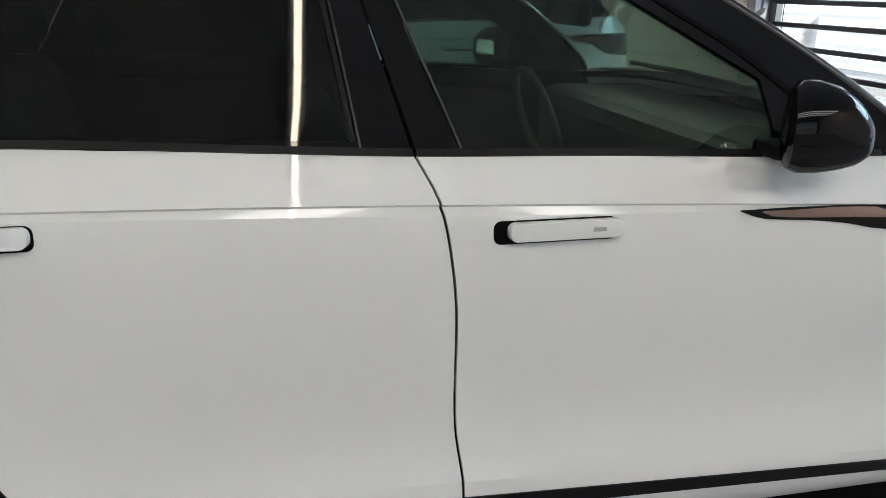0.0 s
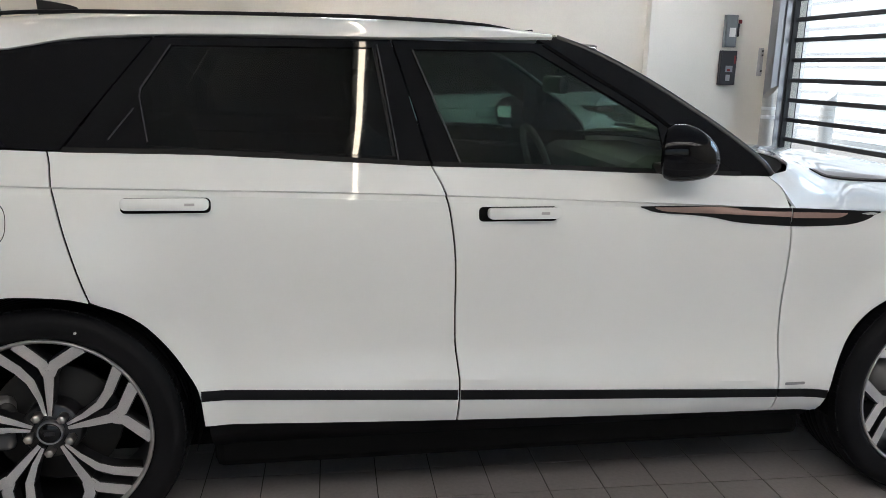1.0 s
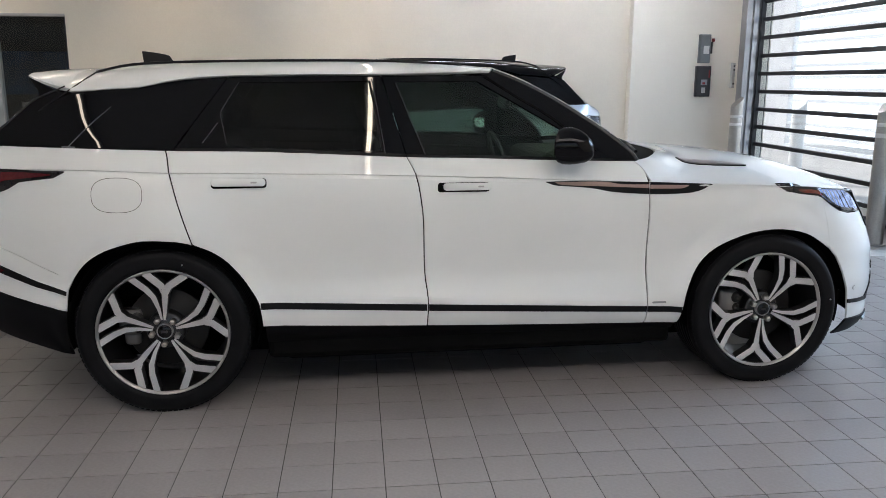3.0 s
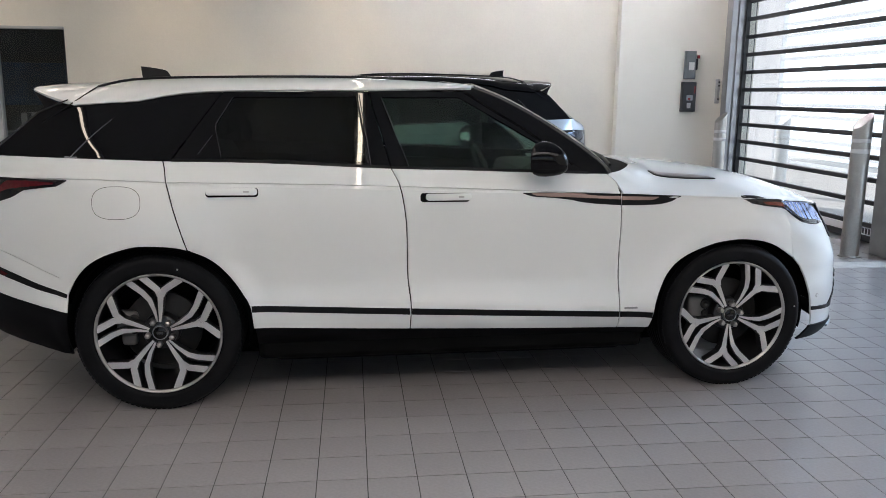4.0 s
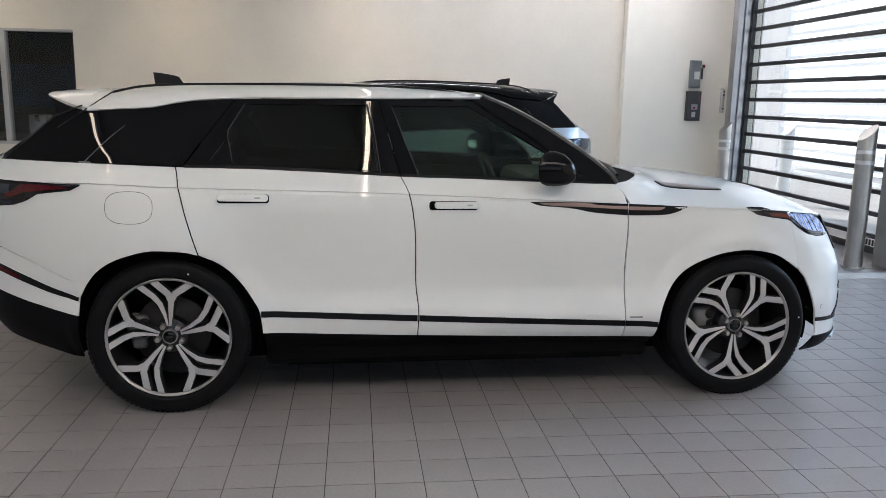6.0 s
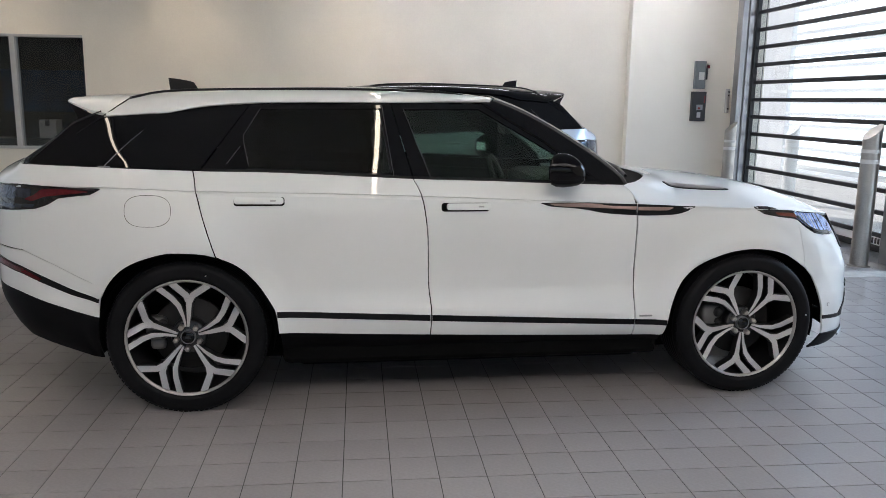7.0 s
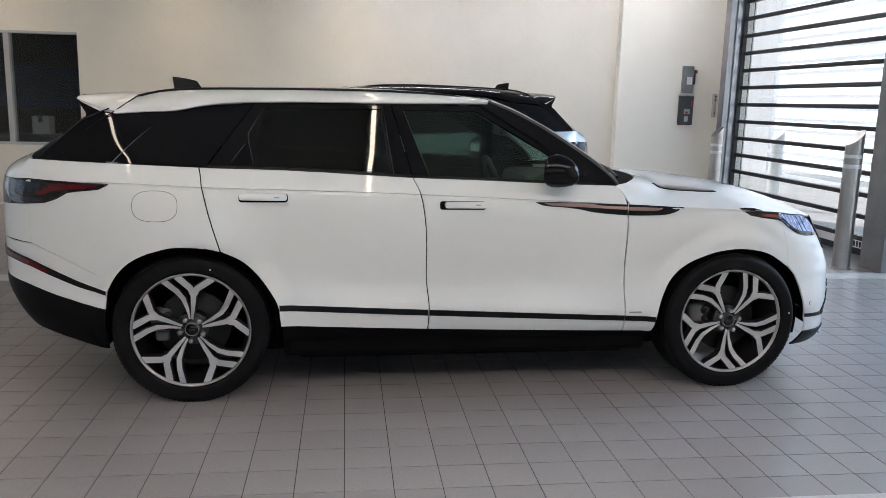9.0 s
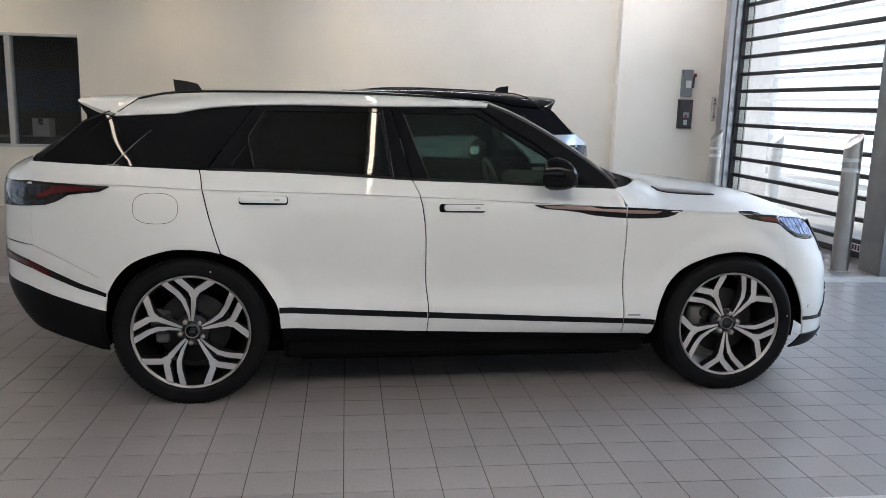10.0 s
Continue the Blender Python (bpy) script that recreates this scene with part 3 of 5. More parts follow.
def nose_table():
    rows = []
    for k in range(41):
        x = 1.80 + (FRONT_PLAN[-1][0] - 1.80) * math.sin(math.pi / 2 * k / 40)
        p = shell(u_of(x), NOSE_EDGE(x))
        rows.append((-p[1], p[0], p[2]))
    return np.array(rows[::-1])


NOSE_ROWS = nose_table()


def hood_point(p, q):
    x0 = 0.737 + 0.27 * (1 - abs(q) ** 3.6)
    x1 = 1.80 + 0.36 * (1 - abs(q) ** 2.6)

    def base(t):
        x = x0 + (x1 - x0) * t
        w = -shell(u_of(min(x, 1.80)), HOOD_CUT(min(x, 1.80)))[1]
        rise = smoothstep(0.0, 0.16, t)
        ze, zt = HOOD_CUT(x) + BODY_UP, HOOD_MID(x) + BODY_UP
        z = ze + (zt - ze) * (1 - abs(q) ** (3.6 - 1.5 * rise)) ** (0.70 + 0.30 * rise)
        # the rear corner rises evenly from the wing to the cowl
        corner = BODY_UP + 1.108 + (HOOD_MID(x0) - 1.108) * (1 - abs(q) ** 3.6)
        first = HOOD_CUT(x0) + (HOOD_MID(x0) - HOOD_CUT(x0)) * (1 - abs(q) ** 3.6) ** 0.70 + BODY_UP
        return np.array([x, w * q, z + max(0.0, corner - first) * (1 - smoothstep(0.0, 0.24, t))])
    end = base(1.0)
    y = abs(end[1])
    want = np.array([np.interp(y, NOSE_ROWS[:, 0], NOSE_ROWS[:, 1]), end[1], np.interp(y, NOSE_ROWS[:, 0], NOSE_ROWS[:, 2])])
    return base(p) + (want - end) * p ** 5


def polyskin(name, bottom, top, left, right, nu, nv, mat, root, side, off=0.0, thick=0.01, label="", inner=None, soft=True):
    return skin(name, unrolled(coons(bottom, top, left, right, nu, nv, soft)), mat, root, side, off, thick, label, inner)


def strip_skin(name, x0, x1, lo, hi, mat, root, side, off, n=12, m=2, thick=0.008, label=""):
    net = np.array([[(x0 + (x1 - x0) * i / n, lo(x0 + (x1 - x0) * i / n) + (hi(x0 + (x1 - x0) * i / n) - lo(x0 + (x1 - x0) * i / n)) * j / m)
                     for i in range(n + 1)] for j in range(m + 1)])
    return skin(name, unrolled(net), mat, root, side, off, thick, label)


def tube(name, points, radius, mat, parent, label="", sides=8, flat=1.0):
    """A rod along points; flat squeezes its section in z."""
    pts = [Vector(p) for p in points]
    verts, faces = [], []
    n = len(pts)
    for i, p in enumerate(pts):
        t = (pts[min(i + 1, n - 1)] - pts[max(i - 1, 0)]).normalized()
        a = t.cross(Vector((0, 0, 1)))
        a = a.normalized() if a.length > 1e-4 else Vector((1, 0, 0))
        b = a.cross(t)
        for k in range(sides):
            ang = 2 * math.pi * k / sides
            verts.append(p + a * radius * math.cos(ang) + b * radius * flat * math.sin(ang))
    for i in range(n - 1):
        for k in range(sides):
            j = (k + 1) % sides
            faces.append((i * sides + k, i * sides + j, (i + 1) * sides + j, (i + 1) * sides + k))
    faces.append(tuple(range(sides)))
    faces.append(tuple(range((n - 1) * sides, n * sides)))
    return mesh_object(name, verts, faces, mat, parent, label)


def rounded_bar(name, x0, x1, z0, z1, off, deep, mat, root, side, corner=0.012, label=""):
    """A bar with rounded ends laid on the body's side."""
    pts = []
    for cx, cz, a0 in ((x1 - corner, z1 - corner, 0), (x0 + corner, z1 - corner, 90), (x0 + corner, z0 + corner, 180), (x1 - corner, z0 + corner, 270)):
        for k in range(6):
            a = radians(a0 + 18 * k)
            pts.append((cx + corner * math.cos(a), cz + corner * math.sin(a)))
    n = len(pts)
    cx, cz = (x0 + x1) / 2, (z0 + z1) / 2
    verts = []
    for scale, o in ((1.0, off - deep), (1.0, off - 0.004), (0.985, off - 0.001), (0.93, off)):
        for x, z in pts:
            sx = cx + (x - cx) * (1 - (1 - scale) * 0.25)
            p = shell(u_of(sx), cz + (z - cz) * scale, o)
            verts.append((p[0], p[1] if side < 0 else -p[1], p[2]))
    faces = []
    for r in range(3):
        for k in range(n):
            j = (k + 1) % n
            faces.append((r * n + k, r * n + j, (r + 1) * n + j, (r + 1) * n + k))
    faces.append(tuple(range(3 * n, 4 * n)))
    ob = mesh_object(name, verts, faces, mat, root, label)
    sharpen(ob.data, 35)
    return ob


def build_car(name, m, paint, roof_paint, label, detail=True):
    root = empty(name, m, label, "car")
    # doors, wings and quarters on both sides
    for side in (-1, 1):
        rd = skin("rear_door", unrolled(creased(along(SILL_LOW, -0.998 + GAP, -0.251 - GAP), [(x, z) for x, z in BELT if -1.39 < x < -0.33], line_at(R_EDGE, GAP), line_at(B_GAP, -GAP),
                                                26, 34, 6, True)), paint, root, side, inner=DARK_INNER)
        fd = skin("front_door", unrolled(creased(along(SILL_LOW, -0.251 + GAP, 0.816 - GAP), [(x, z) for x, z in BELT if x > -0.34], line_at(B_GAP, GAP), line_at(F_GAP, -GAP),
                                                 34, 34, 6, True)), paint, root, side, inner=DARK_INNER)
        wing_top = [(0.794, 1.010), (0.95, 1.006), (1.107, 0.999), (1.30, 0.993), (1.434, 0.988), (1.497, 0.957), (1.60, 0.943), (1.743, 0.931), (1.795, 0.919)]
        polyskin("front_wing", [(0.816 + GAP, 0.323), (0.90, 0.321), (0.980, 0.318)] + ARCH_F, wing_top, line_at([p for p in F_GAP if p[1] < 1.02], GAP),
                 [(1.775, 0.666), (1.785, 0.78), (1.795, 0.919)], 60, 26, paint, root, side, inner=DARK_INNER, soft=False)
        skin("rear_quarter", unrolled(creased([(-2.215, 0.795), (-2.05, 0.730), (-1.86, 0.650)] + ARCH_R[::-1][1:], [(x, z) for x, z in BELT if x < -1.38][:],
                                              [(-2.215, 0.795), (-2.225, 1.0), (-2.215, 1.10), (-2.19, 1.16), (-2.145, 1.200)], line_at(R_EDGE[18:], -GAP), 46, 22, 7)),
             paint, root, side, inner=DARK_INNER)
        # black waist strip and sill strip on each panel
        strip_skin("door_strip", -1.003, -0.251 - GAP, STRIP_LOW, STRIP_TOP, BLACK_TRIM, rd, side, 0.004, label="black rubbing strip")
        strip_skin("door_strip", -0.247 + GAP, 0.813 - GAP, STRIP_LOW, STRIP_TOP, BLACK_TRIM, fd, side, 0.004, label="black rubbing strip")
        strip_skin("wing_strip", 0.813 + GAP, 0.984, STRIP_LOW, STRIP_TOP, BLACK_TRIM, root, side, 0.004, n=4, label="black rubbing strip")
        rocker_top = curve([(x, SILL_LOW(x) - 0.004) for x in (-1.02, -0.25, 0.816, 1.02)])
        strip_skin("rocker", -0.985, 0.980, curve([(-1.02, 0.275), (1.02, 0.265)]), rocker_top, BLACK_PLASTIC, root, side, -0.012, n=24, m=3, label="matt black lower sill")
        # door handles, standing out; each black recess reaches lower to draw the handle's shadow
        for door, x0, x1, zc, gap_show in ((rd, -1.190, -0.960, 1.040, False), (fd, -0.178, 0.040, 1.008, True)):
            if gap_show:
                rounded_bar("handle_recess", -0.203, 0.036, zc - 0.0245, zc + 0.019, 0.0015, 0.006, DARK_INNER, door, side, 0.014, "black handle recess, extended down as the handle's shadow")
            else:
                rounded_bar("handle_recess", x0 - 0.003, x1 + 0.004, zc - 0.0245, zc + 0.018, 0.0015, 0.006, DARK_INNER, door, side, 0.014, "black handle recess, extended down as the handle's shadow")
            h = rounded_bar("door_handle", x0, x1, zc - 0.0165, zc + 0.0165, 0.028, 0.024, paint, door, side, 0.013, "white flush door handle, popped out")
            rounded_bar("lock_mark", x1 - 0.062, x1 - 0.036, zc - 0.004, zc + 0.004, 0.0292, 0.0015, MARK_GREY, h, side, 0.0018)
        # blade vent behind the front wheel, in two lengths
        blade_top = curve([(0.295, 1.024), (0.46, 1.023), (0.766, 1.017), (1.107, 1.003)])
        blade_low = curve([(0.295, 1.022), (0.345, 1.006), (0.45, 0.998), (0.535, 0.988), (0.60, 0.975), (0.70, 0.965), (0.85, 0.958), (0.985, 0.961), (1.05, 0.974), (1.107, 1.001)])
        strip_skin("side_blade", 0.297, 0.796 - GAP, blade_low, blade_top, BLACK_TRIM, fd, side, 0.004, n=30, m=3, label="gloss black side blade")
        strip_skin("side_blade", 0.796 + GAP, 1.105, blade_low, blade_top, BLACK_TRIM, root, side, 0.004, n=18, m=3, label="gloss black side blade")
        cop_top = curve([(0.34, 1.0205), (0.766, 1.014), (1.0, 1.004)])
        cop_low = curve([(0.34, 1.0185), (0.365, 1.010), (0.55, 1.000), (0.80, 0.987)])
        wing_cop_top, wing_cop_low = curve([(0.79, 1.0068), (0.99, 0.9955)]), curve([(0.79, 0.9850), (0.955, 0.983), (0.985, 0.993), (0.99, 0.9945)])
        strip_skin("blade_inlay", 0.342, 0.796 - GAP, cop_low, cop_top, COPPER, fd, side, 0.0065, n=20, m=2, label="satin copper inlay")
        strip_skin("blade_inlay", 0.796 + GAP, 0.988, wing_cop_low, wing_cop_top, COPPER, root, side, 0.0065, n=10, m=2, label="satin copper inlay")
        rounded_bar("wing_badge", 0.835, 0.905, 0.432, 0.441, 0.002, 0.003, STEEL_GREY, root, side, 0.003, "small grey plain badge")
        ring = rounded_bar("parking_sensor", 1.934, 1.956, 0.436, 0.458, 0.002, 0.003, MARK_GREY, root, side, 0.0105, "small round sensor")
        rounded_bar("sensor_face", 1.9365, 1.9535, 0.4385, 0.4555, 0.003, 0.003, paint, ring, side, 0.008)
        # fuel flap
        if side < 0:
            net = []
            for j, s in enumerate((1.0, 0.945)):
                row = []
                for k in range(41):
                    a = 2 * math.pi * k / 40
                    c, sn = math.cos(a), math.sin(a)
                    ex = 0.107 * math.copysign(abs(c) ** 0.75, c) * s
                    ez = 0.073 * math.copysign(abs(sn) ** 0.75, sn) * s if s == 1.0 else 0.0712 * math.copysign(abs(sn) ** 0.75, sn)
                    if s != 1.0:
                        ex = 0.1053 * math.copysign(abs(c) ** 0.75, c)
                    row.append((-1.583 + ex, 0.995 + ez))
                net.append(row)
            skin("fuel_flap", unrolled(np.array(net)), DARK_INNER, root, side, 0.0008, 0.004, "round-cornered fuel flap gap")
        # window band: frames, panes and pillars
        r_out = [(-1.345, 1.178), (-0.341, 1.143), (-0.437, 1.499), (-1.127, 1.490), (-1.245, 1.325)]
        r_in = [(-1.128, 1.193), (-0.446, 1.166), (-0.490, 1.474), (-1.077, 1.467), (-1.156, 1.344)]
        f_out = [(-0.333, 1.143), (0.640, 1.112), (0.365, 1.311), (0.060, 1.500), (-0.431, 1.500)]
        f_in = [(-0.258, 1.152), (0.400, 1.130), (0.392, 1.258), (0.020, 1.477), (-0.376, 1.472)]
        skin("rear_window_frame", unrolled(ring_net(r_out, r_in, 8)), BLACK_GLOSS, rd, side, 0.0, 0.012, "gloss black window frame")
        skin("front_window_frame", unrolled(ring_net(f_out, f_in, 8)), BLACK_GLOSS, fd, side, 0.0, 0.012, "gloss black window frame")
        polyskin("rear_window", [r_in[0], r_in[1]], [r_in[3], r_in[2]], [r_in[0], r_in[4], r_in[3]], [r_in[1], r_in[2]], 16, 12, GLASS_DARK, rd, side, -0.004, 0.004,
                 "dark privacy glass", soft=False)
        polyskin("front_window", [f_in[0], f_in[1]], [f_in[4], f_in[3]], [f_in[0], f_in[4]], [f_in[1], f_in[2], f_in[3]], 18, 14, GLASS_TINT, fd, side, -0.004, 0.004,
                 "green-tinted glass", soft=False)
        polyskin("quarter_window", [(-2.145, 1.204), (-1.838, 1.195), (-1.353, 1.180)], [(-1.80, 1.421)] + [(x, z - 0.001) for x, z in DLO_TOP if -1.7 < x < -1.2] + [(-1.133, 1.489)],
                 [(-2.145, 1.204), (-1.945, 1.394), (-1.80, 1.421)], [(-1.353, 1.180), (-1.25, 1.325), (-1.133, 1.489)], 26, 12, BLACK_GLOSS, root, side, 0.0, 0.012,
                 "black glass rear quarter", soft=False)
        strip_skin("window_seal", -1.345, -0.341, lambda x: BELT_Z(x) - 0.001, lambda x: BELT_Z(x) + 0.011, BLACK_TRIM, rd, side, 0.004, n=14, m=1)
        strip_skin("window_seal", -0.333, 0.640, lambda x: BELT_Z(x) - 0.001, lambda x: BELT_Z(x) + 0.011, BLACK_TRIM, fd, side, 0.004, n=14, m=1)
        # window dividers
        polyskin("window_bar", [(-0.449, 1.166), (-0.441, 1.166)], [(-0.493, 1.474), (-0.485, 1.474)], [(-0.449, 1.166), (-0.493, 1.474)], [(-0.441, 1.166), (-0.485, 1.474)],
                 1, 6, BLACK_TRIM, rd, side, 0.003, 0.006)
        # thin strips that stand in for highlights along the window edges
        for nm, owner, line in (("window_trim", rd, [(-1.128, 1.203), (-1.161, 1.335), (-1.083, 1.466)]), ("window_trim", rd, [(-1.231, 1.207), (-1.170, 1.290)]),
                                ("window_trim", rd, [(-0.434, 1.151), (-0.480, 1.483)]), ("window_trim", fd, [(-0.254, 1.150), (-0.371, 1.470)])):
            wide = [(x + 0.0035, z) for x, z in line]
            polyskin(nm, [line[0], wide[0]], [line[-1], wide[-1]], line, wide, 1, 12, PANEL_BLACK, owner, side, 0.0035, 0.005, soft=False)
        polyskin("windscreen_pillar", A_IN[::-1], A_OUT[::-1], [A_IN[-1], A_OUT[-1]], [A_IN[0], A_OUT[0]], 20, 4, BLACK_GLOSS, root, side, 0.001, 0.014, "gloss black windscreen pillar")
        edge = [shell(x, z, 0.0) for x, z in resample(A_OUT, 18, True)]
        tube("pillar_trim", [(e[0], side * (abs(e[1]) - 0.004), e[2] - 0.002) for e in edge], 0.011, PILLAR_TRIM, root, "gloss black screen edge trim", sides=14)
        lower = [(x - 0.012, z - 0.003) for x, z in A_IN[1:6]]
        polyskin("pillar_seal", lower[::-1], A_IN[1:6][::-1], [lower[-1], A_IN[5]], [lower[0], A_IN[1]], 14, 1, DARK_INNER, root, side, 0.003, 0.006, "black rubber pillar seal")
        polyskin("spoiler_fin", [(-1.952, 1.378), (-1.88, 1.393), (-1.79, 1.405)], [(-1.994, 1.489), (-1.901, 1.446), (-1.852, 1.428), (-1.79, 1.422)],
                 [(-1.952, 1.378), (-1.941, 1.397), (-1.939, 1.422), (-1.955, 1.443), (-1.979, 1.470), (-1.994, 1.489)], [(-1.79, 1.405), (-1.79, 1.422)], 10, 10, BLACK_GLOSS, root, side, -0.004, 0.012,
                 "gloss black fin below the spoiler", soft=False)
        strip_skin("seal_end", -1.815, -1.760, lambda x: BELT_Z(x) + 0.003, lambda x: BELT_Z(x) + 0.006, STEEL_GREY, root, side, 0.004, n=4, m=1, label="small bright seal end")
        # real joint; pale metal and taper imitate the reflection along it
        joint = [(-1.795, 1.190), (-1.773, 1.213), (-1.728, 1.262), (-1.680, 1.310), (-1.624, 1.360)]
        wide = [(x + 0.0045 * (1 - k / 4.6), z) for k, (x, z) in enumerate(joint)]
        polyskin("tailgate_joint", [joint[0], wide[0]], [joint[-1], wide[-1]], joint, wide, 1, 12, STEEL_GREY, root, side, 0.002, 0.004, "thin joint line, grey metal put in for its reflection", soft=False)
        tube("roof_joint", [(x, side * y, z) for x, y, z in ((-1.930, 0.772, 1.353), (-1.884, 0.757, 1.388), (-1.852, 0.746, 1.411), (-1.812, 0.738, 1.438), (-1.774, 0.728, 1.465), (-1.737, 0.685, 1.497), (-1.703, 0.637, 1.527))],
             0.0032, BLACK_TRIM, root, sides=6)
        # lamps
        lamp_low = [(1.439, 0.989), (1.499, 0.960), (1.60, 0.946), (1.743, 0.934), (1.80, 0.921), (1.857, 0.883), (1.914, 0.851), (1.99, 0.833), (2.10, 0.824), (2.118, 0.825)]
        lamp_top = [(1.439, 0.993), (1.55, 0.983), (1.70, 0.976), (1.80, 0.969), (1.88, 0.961), (1.96, 0.954), (2.04, 0.944), (2.09, 0.915), (2.118, 0.870)]
        polyskin("headlamp", lamp_low, lamp_top, [lamp_low[0], lamp_top[0]], [lamp_low[-1], lamp_top[-1]], 34, 6, LAMP_SMOKE, root, side, 0.002, 0.02,
                 "smoked headlamp with bluish lens", soft=False)
        polyskin("lamp_lens", [(1.77, 0.934), (1.81, 0.916), (1.862, 0.886), (1.92, 0.862), (1.99, 0.846), (2.10, 0.836)], [(1.77, 0.964), (1.88, 0.955), (1.96, 0.948), (2.035, 0.937), (2.085, 0.904), (2.10, 0.876)],
                 [(1.77, 0.934), (1.77, 0.964)], [(2.10, 0.836), (2.10, 0.876)], 20, 5, LAMP_CLEAR, root, side, 0.006, 0.01, "bluish clear lamp lens", soft=False)
        low_line, top_line = curve(lamp_low), curve(lamp_top)
        for rx in (1.76, 1.80, 1.84, 1.88, 1.92, 1.96, 2.0):
            lo, hi, lean = low_line(rx) + 0.013, top_line(rx) - 0.010, 0.016
            polyskin("lens_rib", [(rx + lean, lo), (rx + lean + 0.006, lo)], [(rx, hi), (rx + 0.006, hi)], [(rx + lean, lo), (rx, hi)], [(rx + lean + 0.006, lo), (rx + 0.006, hi)], 1, 3,
                     FRAME_WHITE if rx < 1.95 else LAMP_SMOKE, root, side, 0.0072, 0.004, soft=False)
        strip_skin("lens_shade", 1.79, 2.05, lambda x: low_line(x) + 0.008, lambda x: low_line(x) + 0.022, LAMP_SMOKE, root, side, 0.0076, n=10, m=1, thick=0.004)
        polyskin("side_marker", [(1.60, 0.952), (1.745, 0.940), (1.805, 0.924)], [(1.57, 0.966), (1.70, 0.963), (1.765, 0.956)], [(1.60, 0.952), (1.57, 0.966)], [(1.805, 0.924), (1.765, 0.956)], 10, 2, LAMP_AMBER, root, side,
                 0.006, 0.006, "amber side marker", soft=False)
        polyskin("tail_lamp", [(-2.45, 0.970), (-2.365, 0.976), (-2.232, 0.987), (-2.138, 0.996), (-2.076, 1.015), (-2.014, 1.048), (-1.922, 1.059), (-1.849, 1.066), (-1.801, 1.090)],
                 [(-2.45, 1.100), (-2.369, 1.103), (-2.228, 1.109), (-2.072, 1.105), (-1.923, 1.098), (-1.801, 1.094)], [(-2.45, 0.970), (-2.45, 1.100)], [(-1.801, 1.090), (-1.801, 1.094)], 36, 8,
                 LAMP_SMOKE, root, side, 0.003, 0.02, "smoked tail lamp with red band", soft=False)
        polyskin("red_band", [(-2.196, 1.039), (-2.153, 1.030), (-2.092, 1.054), (-1.999, 1.064), (-1.86, 1.077)], [(-2.175, 1.050), (-2.138, 1.063), (-2.101, 1.090), (-1.99, 1.091), (-1.86, 1.083)],
                 [(-2.196, 1.039), (-2.175, 1.050)], [(-1.86, 1.077), (-1.86, 1.083)], 18, 2, LAMP_RED, root, side, 0.0055, 0.006, "dark red tail lamp band", soft=False)
        # clear blocks shaped and toned to imitate a door mirrored in the lens
        for x0, x1, z0, z1 in ((-2.345, -2.300, 1.040, 1.094), (-2.293, -2.245, 1.040, 1.098), (-2.238, -2.165, 1.046, 1.100), (-2.345, -2.285, 0.996, 1.014), (-2.275, -2.215, 0.998, 1.016), (-2.205, -2.150, 1.002, 1.018)):
            polyskin("lens_block", [(x0, z0), (x1, z0)], [(x0, z1), (x1 + 0.012, z1)], [(x0, z0), (x0, z1)], [(x1, z0), (x1 + 0.012, z1)], 5, 2, TAIL_REFLECTION, root, side, 0.0052, 0.005, "clear tail lamp block, standing in for a reflected door", soft=False)
        polyskin("reflector", [(-2.37, 0.712), (-2.336, 0.709), (-2.233, 0.684), (-2.142, 0.648)], [(-2.38, 0.738), (-2.355, 0.737), (-2.24, 0.708), (-2.125, 0.660)],
                 [(-2.37, 0.712), (-2.38, 0.738)], [(-2.142, 0.648), (-2.125, 0.660)], 12, 2, LAMP_RED, root, side, 0.006, 0.006, "dark red reflector", soft=False)
        polyskin("bumper_strip", [(-2.42, 0.700), (-2.35, 0.703), (-2.233, 0.677), (-2.133, 0.641), (-1.978, 0.589), (-1.836, 0.553)], [(-2.44, 0.748), (-2.369, 0.746), (-2.246, 0.718), (-2.11, 0.667), (-1.976, 0.617), (-1.834, 0.571)],
                 [(-2.42, 0.700), (-2.44, 0.748)], [(-1.836, 0.553), (-1.834, 0.571)], 22, 2, BLACK_TRIM, root, side, 0.003, 0.01, "black bumper strip", soft=False)
        # wheel arch liner
        for hub, r0 in ((-HALF_BASE, 0.415), (HALF_BASE, 0.400)):
            verts, faces = [], []
            for k in range(29):
                a = radians(-12 + 204 * k / 28)
                for yy in (0.925, 0.60):
                    verts.append((hub + r0 * math.cos(a), side * yy, 0.382 + r0 * math.sin(a)))
            for k in range(28):
                faces.append((2 * k, 2 * k + 1, 2 * k + 3, 2 * k + 2))
            cen = len(verts)
            verts.append((hub, side * 0.60, 0.382))
            for k in range(28):
                faces.append((2 * k + 1, cen, 2 * k + 3))
            mesh_object("arch_liner", verts, faces, DARK_INNER, root, "black wheel arch liner")
        # mirror on its foot
        mir = empty("door_mirror")
        mir.parent = fd
